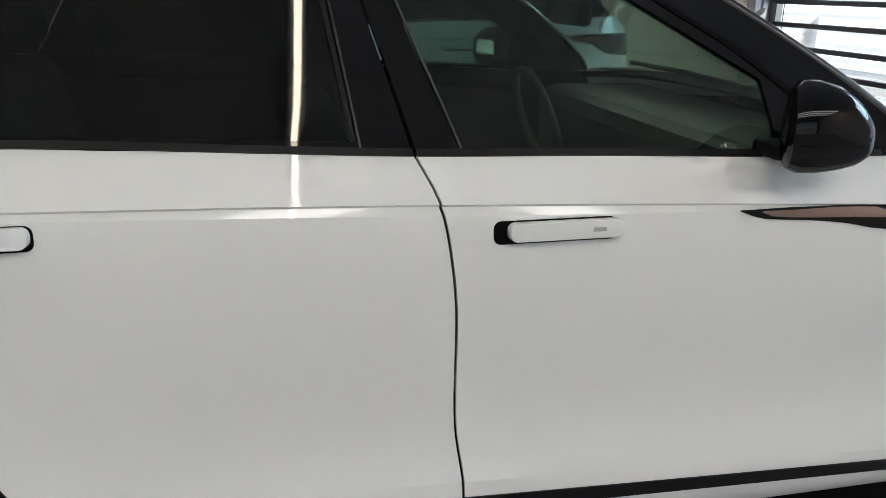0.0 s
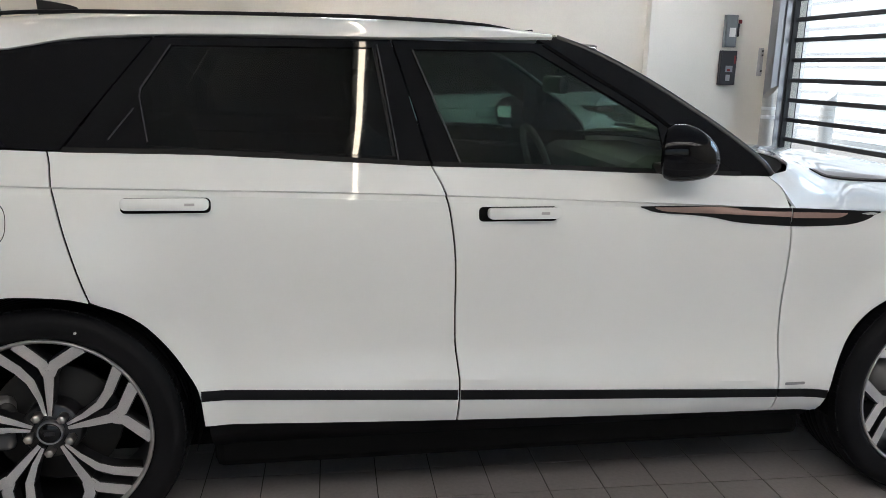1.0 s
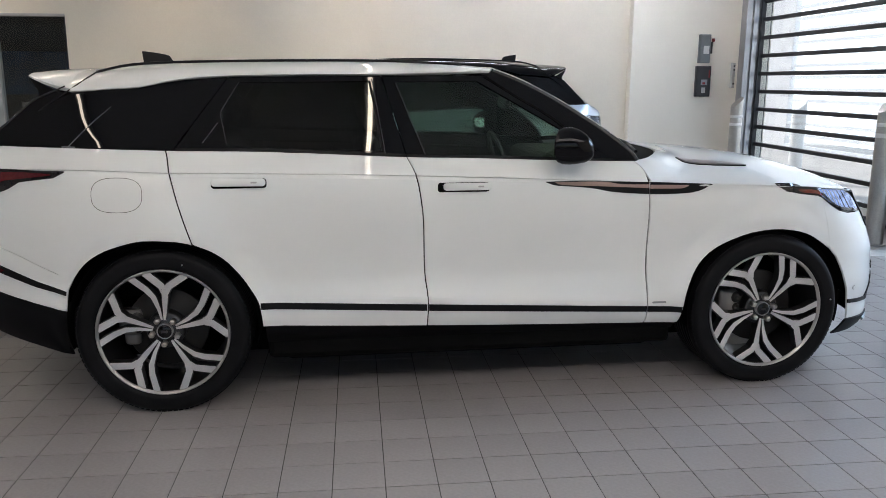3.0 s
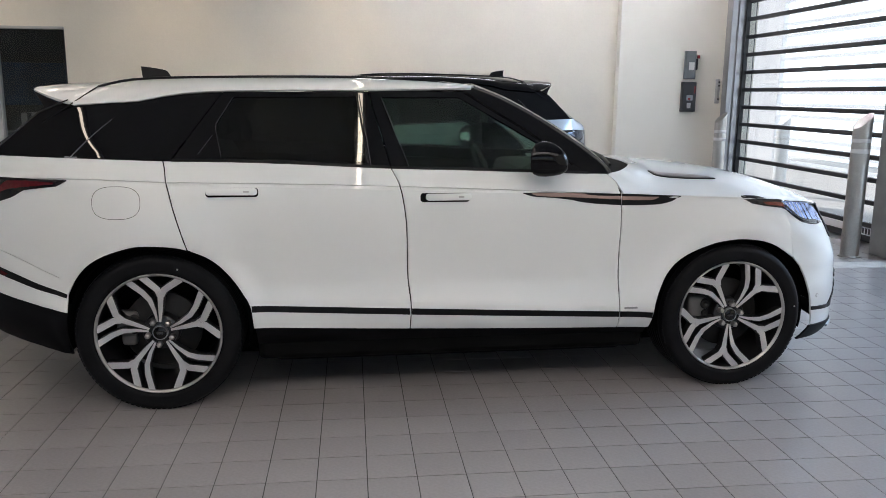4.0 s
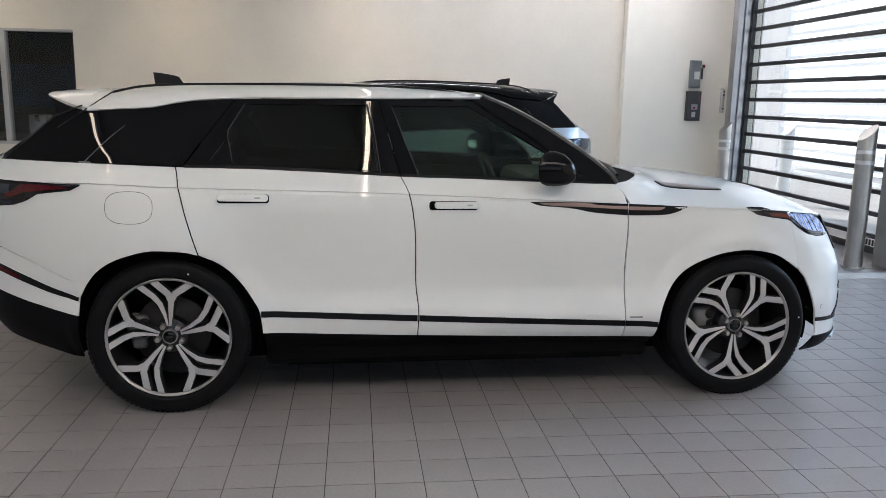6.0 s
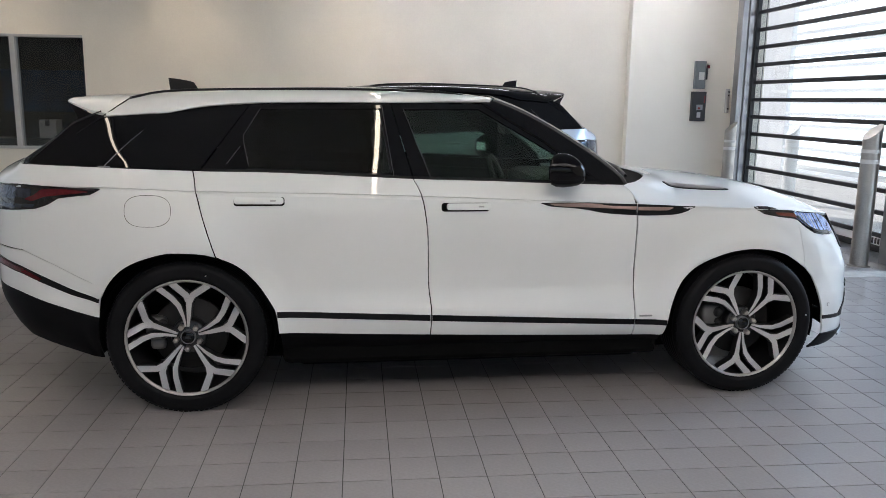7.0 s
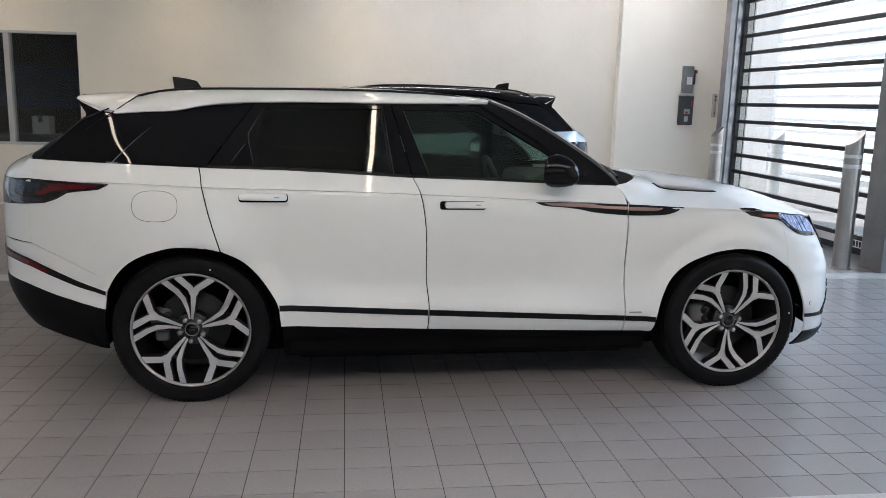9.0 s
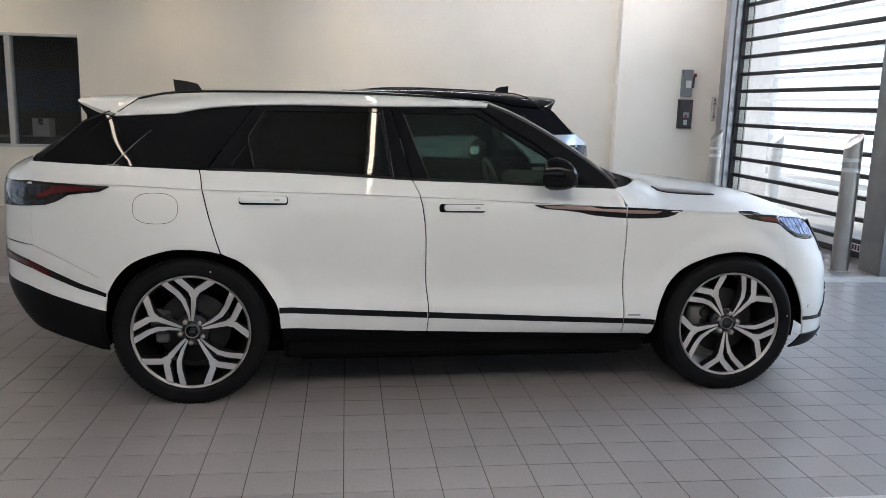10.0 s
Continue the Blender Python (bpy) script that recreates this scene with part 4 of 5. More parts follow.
        for nm, grow, lo_cut, lb in (("mirror_housing", 0.0, -1.0, "gloss black mirror housing"), ("mirror_cap", 0.0015, -0.030, "black lower mirror shell")):
            rows, steps = [], 72
            for sx, hy, zt, zb in ((-0.094, 0.070, 0.035, -0.052), (-0.091, 0.086, 0.050, -0.066), (-0.083, 0.104, 0.066, -0.081), (-0.060, 0.113, 0.076, -0.090), (-0.020, 0.115, 0.077, -0.092), (0.020, 0.112, 0.068, -0.089),
                                   (0.052, 0.104, 0.049, -0.083), (0.074, 0.090, 0.027, -0.073), (0.087, 0.066, 0.002, -0.060), (0.092, 0.030, -0.018, -0.038)):
                row = []
                for k in range(steps + 1):
                    a = 2 * math.pi * k / steps
                    c, sn = math.cos(a), math.sin(a)
                    zz = (zt + zb) / 2 + ((zt - zb) / 2 + grow) * math.copysign(abs(sn) ** (0.95 if sn > 0 else 0.6), sn)
                    if lo_cut > -1:
                        zz = min(zz, lo_cut - 0.05 * max(0.0, sx))
                    out = 0.72 * (hy + grow) * math.copysign(abs(c) ** 0.9, c)
                    row.append((0.408 + sx + min(1.0, max(0.0, -sx / 0.09)) * (0.026 - 0.60 * out), side * (0.988 + out), BODY_UP + 1.199 + zz))
                rows.append(row)
            ends = []
            for r in (rows[0], rows[-1]):
                mean = tuple(sum(q[k] for q in r) / len(r) for k in range(3))
                ends.append([mean] * (steps + 1))
            loft(nm, [ends[0]] + rows + [ends[1]], MIRROR_BLACK, mir, lb)
        bmm = bmesh.new()
        add_box(bmm, 0.3137, 0.3172, side * 0.988 - 0.042, side * 0.988 + 0.042, BODY_UP + 1.164, BODY_UP + 1.222, 0.0)
        for v in bmm.verts:
            v.co.x += 0.026 - 0.60 * (abs(v.co.y) - 0.988)
        part("mirror_glass", bmm, CHROME, mir, "mirror glass")
        bmm = bmesh.new()
        y0, y1 = sorted((side * 0.87, side * 0.96))
        add_box(bmm, 0.355, 0.45, y0, y1, BODY_UP + 1.118, BODY_UP + 1.150, 0.010)
        part("mirror_foot", bmm, BLACK_TRIM, mir)
        # roof rail
        rail = []
        for x in np.linspace(-1.715, 0.055, 34):
            e = roof_point(x, 0.855)
            rail.append((x, side * abs(e[1]), RAIL_TOP(x) + BODY_UP - 0.011))
        tube("roof_rail", rail, 0.0048, BLACK_TRIM, root, "slim black roof rail", sides=8, flat=1.25)
        # bonnet vent: black surround and bronze blade
        for nm, lift, p0, p1, half, mt, lb in (("bonnet_vent", 0.005, 0.105, 0.46, 0.040, BLACK_TRIM, "black bonnet vent surround"), ("vent_blade", 0.009, 0.118, 0.435, 0.031, BRONZE, "dark bronze vent blade")):
            vent = []
            for j in range(5):
                row = []
                for i in range(17):
                    t = i / 16
                    hw = half * min(1.0, math.sqrt(min(1.0, 8 * t + 0.02)), math.sqrt(min(1.0, 2.2 * (1 - t) + 0.01)))
                    w = hood_point(p0 + (p1 - p0) * t, 0.668 + (j / 4 - 0.5) * 2 * hw / 0.92)
                    row.append((w[0], side * w[1], w[2] + lift))
                vent.append(row)
            ob = loft(nm, vent, mt, root if nm == "bonnet_vent" else surround, lb, thick=0.008)
            surround = ob
    # bumpers, tailgate, grille right across
    def across(x0, bottom, top, left, nu, nv):
        return unrolled(coons(bottom, top, left, [bottom[-1], top[-1]], nu, nv, False))
    xf, xr = FRONT_PLAN[-1][0], REAR_PLAN[-1][0]
    skin("front_bumper", across(0, [(1.925, 0.280), (2.15, 0.270), (xf, 0.27)], [(1.7963, 0.917), (1.857, 0.879), (1.914, 0.847), (1.99, 0.829), (2.10, 0.820), (2.2, 0.85), (xf, 0.885)],
                                [(1.925, 0.280), (1.925, 0.335), (1.890, 0.455), (1.855, 0.553), (1.818, 0.617), (1.7765, 0.668), (1.7863, 0.78), (1.7963, 0.917)], 44, 34), paint, root, wrap=True, inner=DARK_INNER)
    skin("front_lip", across(0, [(1.872, 0.207), (2.02, 0.205), (2.15, 0.205), (xf, 0.207)], [(1.915, 0.278), (2.15, 0.268), (xf, 0.268)], [(1.872, 0.207), (1.915, 0.278)], 24, 4), BLACK_PLASTIC, root, wrap=True, off=0.008,
         label="black front lip")
    skin("front_intake", across(0, [(2.076, 0.351), (2.18, 0.34), (xf, 0.34)], [(2.072, 0.374), (2.14, 0.46), (xf, 0.52)], [(2.076, 0.351), (2.072, 0.374)], 20, 4), BLACK_PLASTIC, root, wrap=True, off=0.004,
         label="black lower intake")
    for side in (-1, 1):
        skin("front_strip", across(0, [(1.917, 0.366), (2.076, 0.351)], [(1.911, 0.388), (2.072, 0.374)], [(1.917, 0.366), (1.911, 0.388)], 8, 2), BLACK_TRIM, root, side=side, off=0.004)
        skin("lip_trim", across(0, [(2.12, 0.228), (2.20, 0.226)], [(2.10, 0.246), (2.20, 0.258)], [(2.12, 0.228), (2.10, 0.246)], 6, 2), STEEL_GREY, root, side=side, off=0.018, thick=0.012, label="satin silver lip end")
        for z0, z1 in ((0.510, 0.535), (0.455, 0.480), (0.405, 0.428)):
            skin("intake_slot", across(0, [(2.13, z0), (2.26, z0 + 0.01)], [(2.12, z1), (2.26, z1 + 0.012)], [(2.13, z0), (2.12, z1)], 6, 1), BLACK_GLOSS, root, side=side, off=0.006, thick=0.008, label="gloss black intake slat")
    skin("grille", across(0, [(2.13, 0.74), (2.2, 0.71), (xf, 0.70)], [(2.135, 0.916), (2.2, 0.912), (xf, 0.905)], [(2.13, 0.74), (2.135, 0.916)], 20, 5), BLACK_PLASTIC, root, wrap=True, off=0.005,
         label="black mesh grille")
    skin("rear_bumper", across(0, [(-1.840, 0.487), (-1.957, 0.507), (-2.105, 0.545), (-2.256, 0.589), (-2.40, 0.612), (xr, 0.62)], [(-1.80, 0.628), (-1.86, 0.646), (-2.05, 0.726), (-2.215, 0.791), (xr, 0.80)],
                               [(-1.840, 0.487), (-1.829, 0.574), (-1.80, 0.628)], 34, 10), paint, root, wrap=True, inner=DARK_INNER)
    skin("rear_valance", across(0, [(-1.872, 0.268), (-2.13, 0.292), (-2.22, 0.312), (-2.30, 0.34), (xr, 0.36)], [(-1.841, 0.484), (-1.957, 0.504), (-2.105, 0.542), (-2.256, 0.586), (-2.40, 0.609), (xr, 0.617)],
                                [(-1.872, 0.268), (-1.841, 0.484)], 34, 10), BLACK_PLASTIC, root, wrap=True, label="matt black rear valance")
    skin("tailgate", across(0, [(-2.2156, 0.7955), (-2.35, 0.805), (xr, 0.81)], [(-2.1456, 1.200), (-2.3, 1.203), (xr, 1.205)], [(-2.2156, 0.7955), (-2.2256, 1.0), (-2.2156, 1.10), (-2.1906, 1.16), (-2.1456, 1.200)],
                            24, 18), paint, root, wrap=True, inner=DARK_INNER)
    # roof, spoiler, glass fore and aft, bonnet
    qs = [math.copysign(1 - (1 - abs(t)) ** 1.8, t) for t in np.linspace(-1, 1, 41)]
    roof = loft("roof", [[roof_point(x + 0.10 * smoothstep(-0.3, 0.06, x) * (1 - q * q), q) for q in qs] for x in np.linspace(-1.80, 0.09, 34)], roof_paint, root, thick=-0.012,
                label="white roof" if roof_paint == paint else "black roof")
    sp_rows = []
    for x, zt, zb, w in ((-1.70, 1.520, 1.433, 0.712), (-1.80, 1.523, 1.425, 0.712), (-1.86, 1.520, 1.437, 0.704), (-1.93, 1.513, 1.463, 0.688), (-1.985, 1.505, 1.488, 0.668), (-1.995, 1.498, 1.494, 0.66)):
        row = []
        for q in np.linspace(-1, 1, 25):
            crown = (1 - abs(q) ** 4) ** 0.5
            xx = x - 0.05 * (1 - q * q) * smoothstep(-1.75, -2.0, x)
            row.append((xx, w * q, BODY_UP + zb + (zt + 0.012 - zb) * (0.10 + 0.90 * crown)))
        for q in np.linspace(1, -1, 25):
            xx = x - 0.05 * (1 - q * q) * smoothstep(-1.75, -2.0, x)
            row.append((xx, w * q * 0.995, BODY_UP + zb - 0.004 + 0.03 * (1 - q * q) * smoothstep(-2.05, -1.75, x)))
        row.append(row[0])
        sp_rows.append(row)
    loft("spoiler", sp_rows, roof_paint, root)
    rg = []
    for x, z, b in ((-1.83, 1.445, 0.05), (-1.95, 1.392, 0.07), (-2.05, 1.295, 0.11), (-2.148, 1.200, 0.16)):
        e = shell(u_of(x), z)
        rg.append([(e[0] - b * (1 - abs(q) ** 2.4), -e[1] * q, e[2] + 0.01 * (1 - q * q)) for q in np.linspace(-1, 1, 21)])
    loft("rear_screen", rg, BLACK_GLOSS, root, "black rear screen", thick=-0.006)
    ws = []
    for k, (x, z) in enumerate(resample(A_OUT, 14, True)):
        e = shell(x, z)
        f = k / 14
        ws.append([(e[0] + (0.125 - 0.065 * f) * (1 - abs(q) ** 2.2), -e[1] * 0.995 * q, e[2] + (0.022 + 0.003 * f) * (1 - q * q)) for q in np.linspace(-1, 1, 25)])
    loft("windscreen", ws, GLASS_SCREEN, root, "tinted windscreen", thick=-0.005)
    loft("bonnet", [[hood_point(p, q) for q in qs] for p in np.linspace(0, 1, 30)], paint, root, thick=0.008)
    cowl = []
    for t in (0.0, 0.5, 1.0):
        cowl.append([(0.735 + 0.285 * (1 - abs(q) ** 3.6) - 0.20 * t * (1 - abs(q) ** 6), 0.905 * q, BODY_UP + 1.096 + 0.030 * (1 - abs(q) ** 4) - 0.02 * math.sin(math.pi * t)) for q in np.linspace(-1, 1, 25)])
    loft("cowl", cowl, DARK_INNER, root, "black cowl below the windscreen", thick=-0.006)
    for wy, wl in ((-0.62, 0.55), (0.05, 0.60)):
        tube("wiper_arm", [(0.775 + 0.2 * (1 - abs(wy)), wy, BODY_UP + 1.128), (0.80 + 0.16 * (1 - abs(wy + wl * 0.5)), wy + wl * 0.5, BODY_UP + 1.150), (0.78 + 0.16 * (1 - abs(wy + wl)), wy + wl, BODY_UP + 1.160)],
             0.009, BLACK_TRIM, root, "black wiper arm")
    fin = []
    for k in range(9):
        t = k / 8
        h = 0.096 * (1 - 0.48 * t ** 1.2) * (1 - smoothstep(0.72, 1.0, t))
        x = -1.635 + 0.185 * t
        zb = ROOF_MID(x) + BODY_UP - 0.006
        w = 0.020 * (1 - 0.5 * t)
        fin.append([(x, -w, zb), (x - 0.010, -w * 0.5, zb + h * 0.6), (x - 0.016, 0, zb + h), (x - 0.010, w * 0.5, zb + h * 0.6), (x, w, zb)])
    loft("roof_fin", fin, BLACK_TRIM, root, "black roof antenna fin")
    # underbody; the two last boxes hang low and dark to imitate the shadow below
    for nm, x0, x1, y, z0, z1 in (("underbody", -1.85, 1.9, 0.66, 0.175, 0.42), ("rear_tray", -2.15, -1.852, 0.55, 0.29, 0.42), ("sill_tray", -0.99, 0.985, 0.87, 0.203, 0.40), ("undertray", -0.92, 0.92, 0.74, 0.150, 0.30)):
        box(nm, x0, x1, -y, y, z0, z1, DARK_INNER, root, "dark underbody" if nm == "underbody" else "", 0.03)
    # cabin
    box("cabin_floor", -1.9, 0.95, -0.82, 0.82, 0.40, 0.47, DARK_INNER, root)
    box("dashboard", 0.50, 0.98, -0.80, 0.80, 0.75, 1.08, SEAT, root, "dark dashboard", 0.06)
    box("load_floor", -2.2, -1.25, -0.74, 0.74, 0.47, 0.98, DARK_INNER, root, bevel=0.03)
    for cx, cy in ((-0.30, -0.38), (-0.30, 0.38), (-1.10, -0.40), (-1.10, 0.40), (-1.10, 0.0)):
        bms = bmesh.new()
        add_box(bms, cx - 0.05, cx + 0.45, cy - 0.25, cy + 0.25, 0.50, 0.68, 0.05)
        part("seat_cushion", bms, SEAT, root, smooth=True)
        bms = bmesh.new()
        add_box(bms, -0.07, 0.07, cy - 0.24, cy + 0.24, 0.0, 0.62, 0.05)
        bmesh.ops.transform(bms, matrix=pose(cx - 0.02, 0, 0.60, 0, -17, 0), verts=bms.verts[:])
        part("seat_back", bms, SEAT, root, smooth=True)
        bms = bmesh.new()
        add_box(bms, -0.055, 0.055, cy - 0.135, cy + 0.135, 0.655, 0.83, 0.045)
        bmesh.ops.transform(bms, matrix=pose(cx - 0.02, 0, 0.60, 0, -12, 0), verts=bms.verts[:])
        part("headrest", bms, SEAT, root, smooth=True)
    sw = [(0.36 - 0.06 * math.sin(a), 0.38 + 0.18 * math.cos(a), 1.00 + 0.17 * math.sin(a)) for a in np.linspace(0, 2 * math.pi, 33)]
    inner_mirror = box("cabin_mirror", 0.285, 0.325, -0.125, 0.125, BODY_UP + 1.325, BODY_UP + 1.395, BLACK_TRIM, root, "black interior mirror", 0.015)
    box("mirror_stem", 0.300, 0.345, -0.020, 0.020, BODY_UP + 1.385, BODY_UP + 1.470, BLACK_TRIM, inner_mirror, bevel=0.006)
    tube("steering_wheel", sw, 0.015, SEAT, root, "dark steering wheel")
    # wheels
    for hub, turn_r in ((-HALF_BASE, 85.5), (HALF_BASE, 118)):
        build_wheel(root, (hub, -WHEEL_Y, HUB_Z), turn_r, False)
        build_wheel(root, (hub, WHEEL_Y, HUB_Z), turn_r, True)
    return root


CAR_TURN = 1.53
build_car("white_suv", pose(0, 0, 0, 0, 0, CAR_TURN), PAINT_WHITE, PAINT_WHITE, "glossy white SUV with black windows and copper side blade")
second = pose(-0.50, 3.25, 0, 0, 0, 181.0) @ Matrix.Diagonal((0.92, 1, 1.062, 1))
build_car("silver_suv", second, PAINT_SILVER, BLACK_GLOSS, "silver SUV with black roof parked behind the white one")

# ---- the room ----
X_LEFT, X_RIGHT, Y_BACK, Y_STEP, Y_FRONT, HIGH = -9.0, 4.88, 6.54, 6.40, -9.0, 4.0
TILE_X0, TILE_Y0, TILE_W, TILE_D = -0.6525, -1.7712, 0.19844, 0.19903
STEP_X = 3.265
WIN_X0, WIN_X1, WIN_Z0, WIN_Z1 = -8.2, -4.225, 0.812, 2.32
DOOR_Y0, DOOR_Y1, DOOR_Z = 2.37, 6.07, 3.55
LANE_Y0, LANE_Y1 = -1.50, 2.02


def structure(ob, label=""):
    return tagged(ob, label, kind="structure")


floor = structure(box("floor", X_LEFT - 0.2, X_RIGHT + 0.2, Y_FRONT - 0.2, Y_BACK + 0.2, -0.20, -0.0025, GROUT, bevel=0), "grey tiled showroom floor with dark joints")
bmw = bmesh.new()
add_box(bmw, X_LEFT - 0.2, WIN_X0, Y_BACK, Y_BACK + 0.2, 0, HIGH)
add_box(bmw, WIN_X0, WIN_X1, Y_BACK, Y_BACK + 0.2, 0, WIN_Z0)
add_box(bmw, WIN_X0, WIN_X1, Y_BACK, Y_BACK + 0.2, WIN_Z1, HIGH)
add_box(bmw, WIN_X1, STEP_X, Y_BACK, Y_BACK + 0.2, 0, HIGH)
structure(part("wall_north", bmw, WALL_CREAM), "cream painted back wall")
structure(box("wall_pier", STEP_X, X_RIGHT + 0.22, Y_STEP, Y_BACK + 0.2, 0, HIGH, WALL_PALE, bevel=0.006), "pale painted wall pier standing proud")


def end_wall(name, x0, y_end, mat, label):
    bm = bmesh.new()
    for y0, y1, z0 in ((Y_FRONT, LANE_Y0, 0), (LANE_Y0, LANE_Y1, DOOR_Z), (LANE_Y1, DOOR_Y0, 0), (DOOR_Y0, DOOR_Y1, DOOR_Z), (DOOR_Y1, y_end, 0)):
        add_box(bm, x0, x0 + 0.22, y0, y1, z0, HIGH)
    return structure(part(name, bm, mat), label)


end_wall("wall_east", X_RIGHT, Y_STEP, WALL_PALE, "pale painted side wall with two wide door openings")
end_wall("wall_west", X_LEFT - 0.22, Y_BACK, WALL_CREAM, "cream painted side wall with two wide door openings")
# this glazing is made up, an opening for the fill lamp
GLAZED_X0, GLAZED_X1, GLAZED_Z0, GLAZED_Z1 = -4.6, 4.6, 0.45, 3.2
bms_w = bmesh.new()
add_box(bms_w, X_LEFT - 0.2, GLAZED_X0, Y_FRONT - 0.2, Y_FRONT, 0, HIGH)
add_box(bms_w, GLAZED_X1, X_RIGHT + 0.22, Y_FRONT - 0.2, Y_FRONT, 0, HIGH)
add_box(bms_w, GLAZED_X0, GLAZED_X1, Y_FRONT - 0.2, Y_FRONT, 0, GLAZED_Z0)
add_box(bms_w, GLAZED_X0, GLAZED_X1, Y_FRONT - 0.2, Y_FRONT, GLAZED_Z1, HIGH)
structure(part("wall_south", bms_w, WALL_UNSEEN), "unseen wall, darkened to cut bounced light, with an added glazed front")
structure(box("ceiling", X_LEFT - 0.2, X_RIGHT + 0.22, Y_FRONT - 0.2, Y_BACK + 0.2, HIGH, HIGH + 0.2, CEILING_PAINT, bevel=0), "pale painted ceiling")
structure(box("threshold", X_LEFT, X_RIGHT, 1.78, 2.01, -0.001, 0.0045, FLOOR_LINE, bevel=0.001), "pale strip set across the floor")
structure(box("threshold", X_LEFT, X_RIGHT, -2.38, -2.15, -0.001, 0.0045, FLOOR_LINE, bevel=0.001), "pale strip set across the floor")


# ---- linear lamps, added fill strips and downlights ----


def linear_light(m, y0, y1, glow, wide=0.02):
    ob = empty("linear_light", m, "slim warm-white linear ceiling strip, lamp and added fill alike", "ceiling lamp", "linear lamps")
    box("housing", -0.04 - wide, 0.04 + wide, y0, y1, HIGH - 0.09, HIGH - 0.002, PANEL_GREY, ob, bevel=0.004)
    box("diffuser", -wide, wide, y0 + 0.02, y1 - 0.02, HIGH - 0.104, HIGH - 0.0895, glow, ob, "glowing diffuser", 0.003)
    return ob


for lx, far in ((-0.25, 2.6), (-2.8, 2.6)):
    linear_light(pose(lx, -1.5, 0, 0, 0, 2.0) @ pose(0, 1.5, 0), -7.3, far, GLOW_LINEAR)
# three strips added above the far lane to brighten back wall and pier
linear_light(pose(0, 5.0, 0, 0, 0, -90), -0.7, 3.12, GLOW_FILL_LANE, 0.034)
linear_light(pose(0, 5.0, 0, 0, 0, -90), -7.2, -0.72, GLOW_LINEAR, 0.018)
linear_light(pose(0, 5.5, 0, 0, 0, -90), 3.15, 4.2, GLOW_FILL_LANE, 0.045)
# three rows added out of view to fill light on the car's side
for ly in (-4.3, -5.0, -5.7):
    linear_light(pose(0, ly, 0, 0, 0, -90), -4.4, 4.6, GLOW_FILL_ROW, 0.10)


def downlight(x, y):
    ob = empty("downlight", pose(x, y, HIGH), "round warm recessed downlight in the ceiling", "downlight", "downlights along the back wall")
    lathe("trim_ring", [(0.065, -0.004), (0.085, -0.008), (0.09, -0.002), (0.09, 0.0)], FRAME_WHITE, ob, axis="z", steps=32)
    lathe("lens", [(0.0, -0.003), (0.064, -0.003), (0.066, -0.001)], GLOW_SPOT, ob, axis="z", steps=32)
    lamp = bpy.data.lights.new("spot", "SPOT")
    lamp.energy, lamp.spot_size, lamp.spot_blend, lamp.color, lamp.shadow_soft_size = SPOT_WATTS, radians(80), 0.6, (1.0, 0.82, 0.62), 0.06
    s = new("lamp", lamp)
    s.parent = ob
    s.matrix_basis = pose(0, 0, -0.02, 0, 0, 0)
    return ob


for dx in (-5.2, -2.87, -0.55):
    downlight(dx, 5.75)

# ---- the rolling door, its posts and tracks ----
BAR_STEP, BAR_Z0 = 0.2345, 0.185


def rolling_door(x, y0, y1, marked):
    ob = empty("rolling_door", pose(x, 0, 0), "closed rolling door of clear panels and dark slats", "door", "rolling doors")
    z = BAR_Z0
    box("bottom_rail", -0.03, 0.03, y0, y1, 0.075, 0.16, FENCE_WHITE, ob, "pale bottom rail", 0.006)
    box("bottom_seal", -0.035, 0.035, y0, y1, 0.004, 0.078, BAR_DARK, ob, "black rubber bottom seal", 0.01)
    if marked:
        for kk in range(5):
            box("mark", -0.034, -0.031, y0 + 0.48 + 0.05 * kk, y0 + 0.51 + 0.05 * kk, 0.09, 0.15, PANEL_BLACK, ob, "plain dark bar of worn lettering", 0)
    while z < DOOR_Z - 0.05:
        box("slat", -0.028, 0.028, y0, y1, z - 0.025, z + 0.025, BAR_DARK, ob, "dark slat", 0.008)
        pane = box("pane", -0.004, 0.004, y0, y1, z + 0.0255, z + BAR_STEP - 0.0255, GLASS_CLEAR, ob, "clear panel", 0)
        pane.visible_shadow = False
        z += BAR_STEP
    box("seal_strip", -0.06, 0.0, y1 - 0.02, y1 + 0.01, 0.0, DOOR_Z, BAR_DARK, ob, "black edge seal", 0.004)
    box("edge_rod", 0.031, 0.041, y1 - 0.105, y1 - 0.095, 0.08, DOOR_Z, BAR_DARK, ob, "thin dark rod behind the panels", 0.003)
    return ob


rolling_door(X_RIGHT + 0.03, DOOR_Y0, DOOR_Y1 - 0.15, True)
rolling_door(X_RIGHT + 0.03, LANE_Y0, LANE_Y1, False)
rolling_door(X_LEFT - 0.10, DOOR_Y0, DOOR_Y1, False)
rolling_door(X_LEFT - 0.10, LANE_Y0, LANE_Y1, False)


def door_track(x0, x1, y0, y1, mat, label):
    ob = empty("door_track", pose(0, 0, 0), label, "door track", "tracks of the rolling door")
    box("channel", x0, x1, y0, y1, 0.0, DOOR_Z, mat, ob, bevel=0.008)
    box("lip", x0 - 0.03, x0 + 0.04, y0 - 0.03, y0 + 0.02, 0.0, DOOR_Z - 0.05, mat, ob, bevel=0.006)
    box("ridge", x0 + 0.07, x0 + 0.10, y0 - 0.025, y0 + 0.01, 0.0, DOOR_Z - 0.05, mat, ob, bevel=0.006)
    return ob


